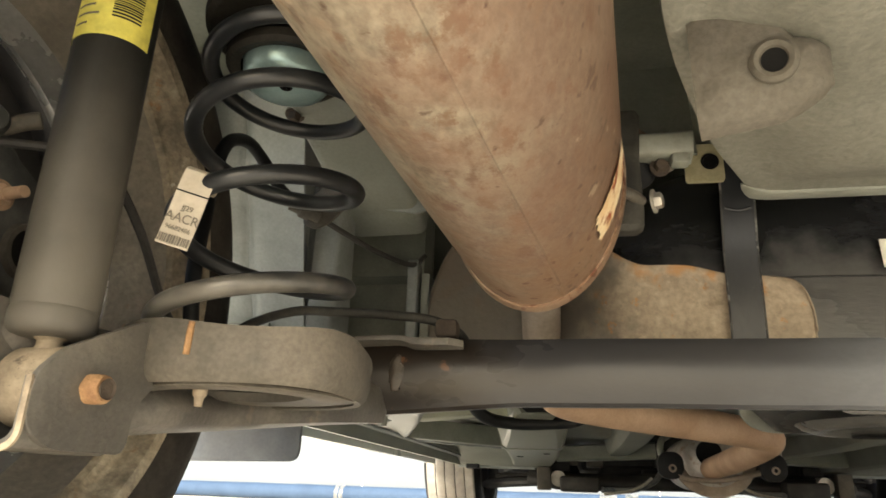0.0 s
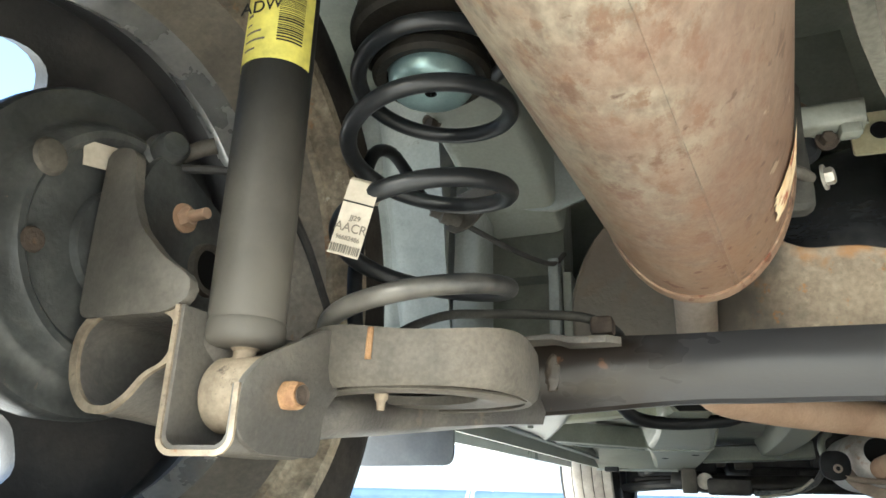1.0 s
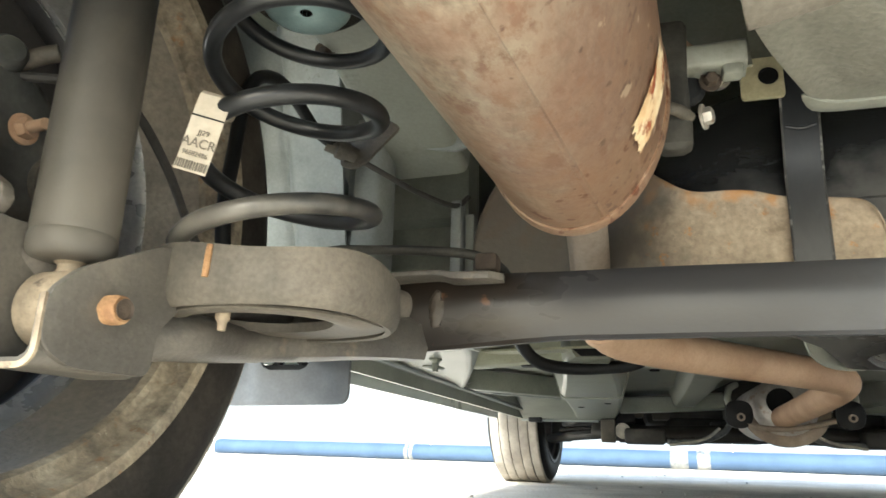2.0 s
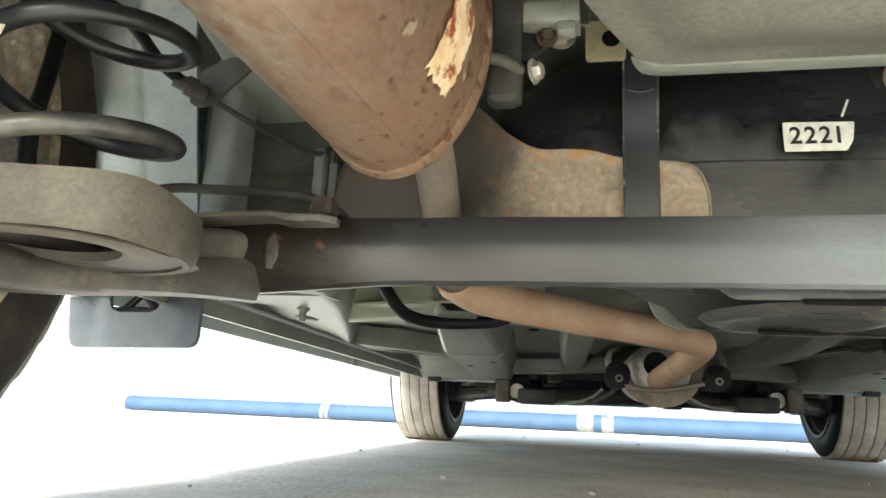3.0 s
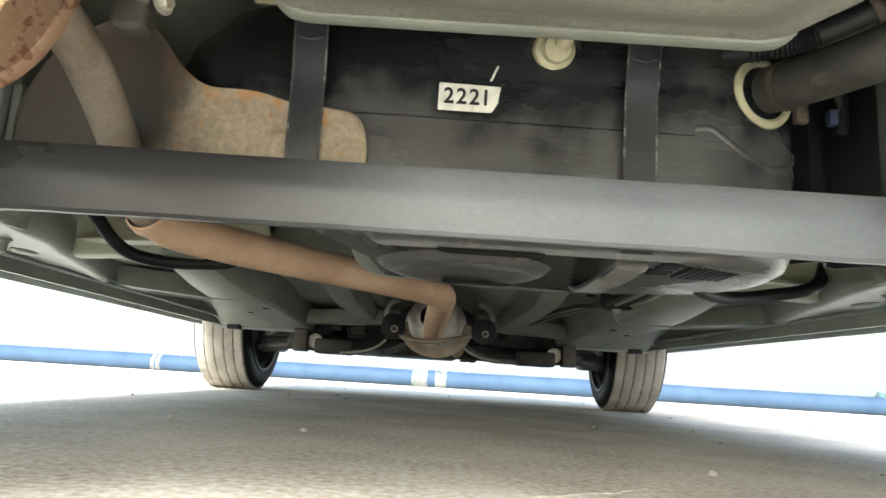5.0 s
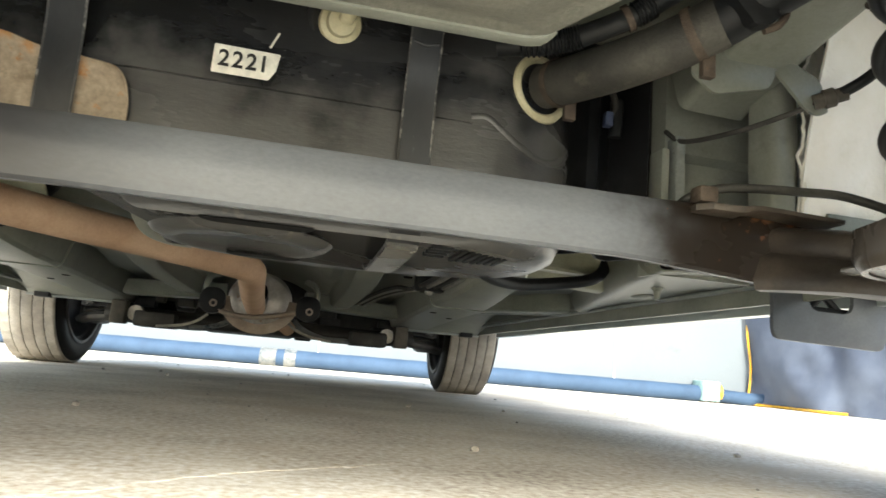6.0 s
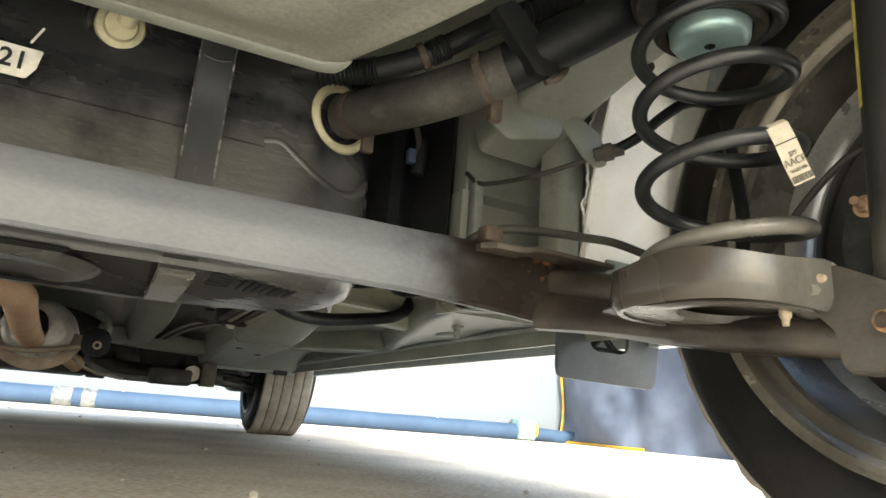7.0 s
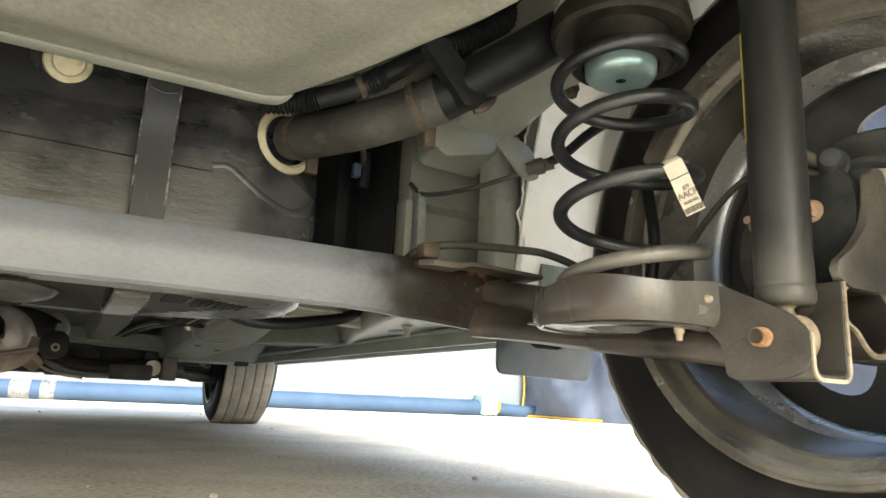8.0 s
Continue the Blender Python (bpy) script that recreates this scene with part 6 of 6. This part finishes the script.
    skin([[tm @ Vector((q * w, 0.006 - 0.051 * p / 8, 0.0006 * math.sin(p * 0.8))) for q in (-1, -0.3, 0.3, 1)] for p in range(9)], 0.0004, tagp)
    loopt = [[tm @ Vector((q * w, 0.0045 + 0.0075 * math.sin(b) - 0.002, -0.0072 + 0.0074 * math.cos(b))) for q in (-1, 0, 1)] for b in [radians(-20 + 24 * k) for k in range(13)]]
    skin(loopt, 0.0003, tagp)
    part("paper_tag", tagp, M_TAGPAPER, spring, "cream paper tag printed AACR")
    letters("tag_code", "AACR", 0.0088, tm @ Matrix.Translation((0, -0.0265, 0.0016)) @ Matrix.Diagonal((0.92, 1, 1, 1)), M_FADED, spring)
    letters("tag_line", "JJ29", 0.0048, tm @ Matrix.Translation((0.001, -0.0195, 0.0016)), M_FADED, spring)
    letters("tag_number", "96682486", 0.0044, tm @ Matrix.Translation((0, -0.0335, 0.0016)) @ Matrix.Diagonal((0.92, 1, 1, 1)), M_FADED, spring)
    part("tag_crease", box(-w, w, -0.0095, -0.0085, 0.0011, 0.0016, 0, None, tm), M_INK, spring)
    bars = random.Random(9)
    q = -0.0095
    while q < 0.009:
        wd = bars.choice((0.0005, 0.0008, 0.0012))
        part("code_bar", box(q, q + wd, -0.0435, -0.038, 0.0011, 0.0016, 0, None, tm), M_FADED, spring)
        q += wd + bars.choice((0.0006, 0.0009))
    seat_m = Matrix.Translation((s * 0.522, 0.196, 0.405))
    seatp = part("spring_seat", lathe([(0.034, 0.013), (0.041, 0.011), (0.0445, 0.014), (0.045, 0.020), (0.042, 0.024), (0.0425, 0.041), (0.052, 0.042), (0.0585, 0.040), (0.0625, 0.043), (0.0635, 0.050), (0.061, 0.062), (0.03, 0.064)], seat_m, 48), M_SEAT, car, "black rubber upper spring seat")
    part("seat_pad", lathe([(0.0, 0.0645), (0.056, 0.0645), (0.060, 0.068), (0.062, 0.12)], seat_m, 48), M_PANEL, car, "grey-green pressed pad above the spring")
    part("bump_cap", lathe([(0.0045, 0.0045), (0.0045, 0.0), (0.025, 0.0), (0.029, 0.0015), (0.0315, 0.005), (0.0325, 0.014), (0.033, 0.024), (0.036, 0.026), (0.036, 0.04)], seat_m, 40), M_TEAL, seatp, "pale blue-green metal bump cap with a centre hole")
    part("cap_hole", lathe([(0, 0.004), (0.0045, 0.004), (0.0045, 0.0)], seat_m, 16), M_BLACK, seatp)

    # rear rail, and the wheel house that rises behind the spring
    part("rear_rail", sweep(smooth([(s * 0.545, -0.35, 0.53), (s * 0.54, 0.1, 0.515), (s * 0.535, 0.28, 0.495), (s * 0.53, 0.42, 0.465), (s * 0.525, 0.52, 0.43)], 6), rounded([(-0.045, -0.025), (0.045, -0.025), (0.045, 0.05), (-0.045, 0.05)], 0.012, 3)), M_PANEL, car, "grey-green painted rear body rail")
    house = []
    for k in range(22):
        a = radians(70 + 4.0 * k)
        far = 0.445 if math.cos(a) < 0.05 else min(0.445, 0.394 / math.cos(a))
        if math.cos(a) < -0.05:
            far = min(0.42, 0.5 / -math.cos(a))
        row = []
        for q in range(9):
            rr = 0.262 + (far - 0.262) * q / 8
            w = 0.004 * noise.noise(Vector((a * 5, rr * 30, s))) + 0.006 * noise.noise(Vector((a * 1.7, rr * 8, s + 4)))
            row.append((s * (0.602 + w + (0.14 if s > 0 else 0.075)), REAR_Y + rr * math.cos(a), CAR_R + rr * math.sin(a)))
        house.append(row)
    part("wheel_house", skin(house, 0.003), M_SEALER if s > 0 else M_BODYLIGHT, car, "pale lumpy sealed wheel house panel" if s > 0 else "pale grey wheel house panel with seams", 60)
    front_face = []
    for y, z in ((0.478, 0.215), (0.476, 0.26), (0.474, 0.31), (0.474, 0.36), (0.474, 0.41), (0.472, 0.46), (0.466, 0.51), (0.452, 0.56), (0.42, 0.61), (0.36, 0.645), (0.28, 0.66), (0.18, 0.665)):
        row = []
        for k in range(34):
            x = 0.598 + 0.160 * k / 33
            groove = 0.010 * max(0.0, 1 - abs(x - 0.667 - 0.05 * (z - 0.4)) / 0.010) if s < 0 else 0.0
            step = 0.012 if s < 0 and x > 0.668 + 0.05 * (z - 0.4) else 0.0
            row.append((s * x, y - 0.26 * max(0.0, min(z, 0.47) - 0.25) + groove + step + 0.10 * (x - 0.60) + (0.005 if s > 0 else 0.0025) * noise.noise(Vector((x * 30, z * 26, s))) + 0.006 * noise.noise(Vector((x * 9, z * 8, s + 4))), z))
        front_face.append(row)
    part("wheel_house_front", skin(front_face, 0.003), M_SEALER if s > 0 else M_BODYLIGHT, car, "white lumpy sealed front of the wheel house" if s > 0 else "pale grey front of the wheel house with a seam", 60)
    if s > 0:
        for lift in (0.0, 0.010):
            part("panel_seam", tube([(0.648 + lift + 0.16 * (z - 0.25) + 0.001 * noise.noise(Vector((z * 40, lift * 90, 0))), 0.4735 + 0.10 * (0.05 + lift) - (0.006 if z > 0.47 else 0.0), z) for z in [0.23 + 0.02 * k for k in range(14)]], 0.0012, 6, 2), M_WELD, car, "dark hairline seam")
        rag = []
        for k in range(60):
            z = 0.232 + 0.0048 * k
            p = Vector((z * 45, 0, 3))
            left = 0.600 + 0.010 * noise.noise(p * 0.6) + 0.003 * noise.noise(p * 3.1) + 0.12 * max(0.0, z - 0.42)
            rag.append([(left + (0.640 - left) * q, 0.4565 + 0.014 * (1 - (1 - q) ** 2) + 0.003 * noise.noise(Vector((z * 90, q * 4, 1))), z) for q in (0, 0.08, 0.25, 0.5, 0.75, 1.0)])
        part("sealer_edge", skin(rag, 0.003), M_SEALER, car, "ragged edge of white sealer", 60)
    if s < 0:
        part("seam_sealant", tube([(s * (0.6665 + 0.05 * (z - 0.4) + 0.0015 * noise.noise(Vector((z * 60, 0, 0)))), 0.4835, z) for z in [0.23 + 0.02 * k for k in range(15)]], 0.0042, 8, 2), M_WELD, car, "dark cracked seam sealant")
    strip = [[(s * x, 0.462 + d + 0.003 * noise.noise(Vector((x * 40, z * 12, s))), z) for x, d in ((0.562, 0.03), (0.566, 0.003), (0.572, 0.0), (0.592, 0.0), (0.596, 0.008), (0.604, 0.010))] for z in (0.22, 0.26, 0.30, 0.34, 0.38, 0.42, 0.46)]
    part("corner_strip", skin(strip, 0.003), M_BODYLIGHT if s < 0 else M_PANEL, car, "pale grey painted corner strip" if s < 0 else "grey-green painted corner strip", 60)
    # panel closing the space in front of the wheel, with its step and pinch flange
    part("kick_panel", skin([[(s * x, 0.56 + (0.016 if z < 0.371 else 0) + (0.03 if x < 0.492 else 0) + 0.002 * noise.noise(Vector((x * 30, z * 30, s))), z) for z in (0.22, 0.26, 0.30, 0.34, 0.368, 0.374, 0.40, 0.44, 0.50, 0.57)] for x in (0.486, 0.490, 0.494, 0.505, 0.53, 0.56, 0.59, 0.62)], 0.004), M_PANEL if s > 0 else M_BODY, car, "grey-green inner body panel", 30)
    part("panel_flange", box(s * 0.500 - 0.006, s * 0.500 + 0.006, 0.535, 0.56, 0.23, 0.385, 0.002), M_BODYLIGHT, car)
    part("panel_rib", box(s * 0.486 - 0.005, s * 0.486 + 0.005, 0.545, 0.58, 0.23, 0.37, 0.001), M_PANEL, car)
    hexa = [(0.443, 0.430), (0.483, 0.416), (0.526, 0.423), (0.540, 0.47), (0.53, 0.50), (0.468, 0.50)] if s < 0 else [(0.446, 0.414), (0.474, 0.394), (0.540, 0.411), (0.565, 0.466), (0.545, 0.50), (0.46, 0.49)]
    part("reinforcement", plate(rounded(hexa, 0.006), 0.004, Matrix(((s, 0, 0, 0), (0, 0, 1, 0.47 if s < 0 else 0.432), (0, 1, 0, 0), (0, 0, 0, 1))), 0.001), M_BODYLIGHT if s < 0 else M_PANEL, car, "grey painted reinforcement plate")
    hole_at = (s * 0.490, 0.469, 0.473) if s < 0 else (0.468, 0.431, 0.455)
    part("plate_hole", lathe([(0, 0.0015), (0.005, 0.0015), (0.0058, 0.0022), (0.0075, 0.0010)], facing(hole_at, (0, -1, 0)), 20), M_BLACK, car, "dark hole in the plate")
    part("rail_stud", hexbolt((s * 0.573, 0.327, 0.4635), (0, -0.3, -1), 0.0065, 0.011), M_WELD, car, "dusty stud under the rail")
    # brake hose bracket, hose and parking brake cable
    hb = part("hose_bracket", plate(rounded([(0.522, 0.415), (0.542, 0.428), (0.575, 0.414), (0.586, 0.380), (0.572, 0.374), (0.556, 0.381), (0.547, 0.391)], 0.005), 0.004, Matrix(((s, 0, 0, 0), (0, 0, 1, 0.40), (0, 1, 0, 0), (0, 0, 0, 1))), 0.001), M_PANEL if s > 0 else M_DUSTY, car, "bent steel hose bracket")
    part("hose_ferrule", lathe([(0, -0.016), (0.008, -0.016), (0.008, -0.006), (0.010, -0.006), (0.010, 0.004), (0.0075, 0.006), (0.0075, 0.016), (0, 0.016)], facing((s * 0.580, 0.392, 0.392), (s * 0.75, -0.55, 0.25)), 14), M_DUSTY, hb, "dusty hose ferrule")
    part("brake_hose", tube([(s * 0.585, 0.388, 0.394), (s * 0.597, 0.365, 0.404), (s * 0.60, 0.33, 0.416), (s * 0.60, 0.295, 0.418), (s * 0.60, 0.262, 0.400), (s * 0.598, 0.245, 0.365), (s * 0.595, 0.236, 0.32), (s * 0.590, 0.225, 0.27), (s * 0.587, 0.23, 0.22)], 0.0058, 10), M_RUBBER, hb, "black brake hose")
    part("brake_line", tube([(s * 0.575, 0.396, 0.390), (s * 0.55, 0.42, 0.378), (s * 0.525, 0.47, 0.372), (s * 0.50, 0.53, 0.376), (s * 0.49, 0.555, 0.395)], 0.003, 8), M_CABLE, hb, "thin brake line")
    part("parking_cable", tube([(s * 0.412, 0.420, 0.245), (s * 0.418, 0.39, 0.262), (s * 0.44, 0.372, 0.271), (s * 0.478, 0.37, 0.276), (s * 0.526, 0.368, 0.279), (s * 0.57, 0.358, 0.277), (s * 0.60, 0.32, 0.25), (s * 0.605, 0.28, 0.20)], 0.0043, 10), M_HOSEDUST, car, "black parking brake cable")
    part("cable_clip", box(s * 0.428 - 0.010, s * 0.428 + 0.010, 0.366, 0.386, 0.2555, 0.272, 0.004), M_WELD, car, "brown cable clip")

# underfloor cables, hoses and lines on both sides of the tank
part("floor_cable", tube([(0.27, 0.60, 0.235), (0.30, 0.66, 0.213), (0.36, 0.72, 0.210), (0.43, 0.75, 0.220), (0.50, 0.75, 0.238), (0.53, 0.77, 0.29)], 0.009, 10), M_RUBBER, car, "black cable under the floor")
part("floor_cable", tube([(-0.47, 0.70, 0.275), (-0.45, 0.75, 0.235), (-0.42, 0.78, 0.222), (-0.36, 0.80, 0.222), (-0.30, 0.81, 0.235), (-0.27, 0.86, 0.30)], 0.009, 10), M_RUBBER, car, "black cable under the floor")
for s in (-1, 1):
    pan = []
    for k in range(13):
        y = 0.60 + 0.022 * k
        z = 0.335 - 0.105 * min(1.0, k / 10) ** 1.5
        pan.append([(s * x, y + 0.02 * math.sin((x - 0.24) * 11), z + 0.010 * math.sin((x - 0.26) / 0.30 * math.pi) + 0.004 * noise.noise(Vector((x * 14, y * 14, s)))) for x in [0.25 + 0.025 * j for j in range(13)]])
    part("seat_pan", skin(pan, 0.003), M_RISER, car, "pale yellow-green rounded seat pan panel", 60)
for k in range(4):
    x = 0.286 + 0.014 * k
    line = [(x + 0.012, 0.80, 0.262), (x + 0.012, 0.86, 0.240), (x + 0.008, 0.95, 0.232), (x, 1.10, 0.230), (x - 0.02, 1.18, 0.238), (x * 0.7 + 0.05, 1.45, 0.244), (x * 0.6 + 0.06, 1.85, 0.240)]
    part("fuel_line", tube(line, 0.0042, 8), M_ZINC if k % 2 else M_HOSEDUST, car, "thin fuel line")
clamp = part("line_clamp", box(0.282, 0.336, 1.035, 1.06, 0.222, 0.262, 0.004), M_RUBBER, car, "black plastic line clamp")
part("clamp_bolt", hexbolt((0.309, 1.047, 0.222), (0, 0, -1), 0.006, 0.006), M_ZINC, clamp)
# Added black sheet that stands in for the unlit gap right of the tank.
part("gap_shade_sheet", skin([[(x, 0.585 + 0.02 * math.sin(x * 90), z) for z in (0.235, 0.32, 0.41, 0.50)] for x in (0.335, 0.35, 0.365, 0.38, 0.395, 0.41, 0.425, 0.44, 0.455, 0.474, 0.492)], 0.003), M_RUBBER, car, "black sheet added for the dark gap beside the tank")
part("wiring_drop", tube([(0.415, 0.57, 0.48), (0.412, 0.55, 0.44), (0.418, 0.545, 0.41), (0.412, 0.55, 0.39)], 0.004, 8), M_CABLE, car)
part("blue_connector", box(0.404, 0.414, 0.54, 0.552, 0.385, 0.403, 0.002), M_BLUECLIP, car, "blue wiring connector")
part("wiring_boot", tube([(0.422, 0.55, 0.42), (0.421, 0.548, 0.395), (0.420, 0.55, 0.375)], 0.008, 10, 3), M_RUBBER, car)
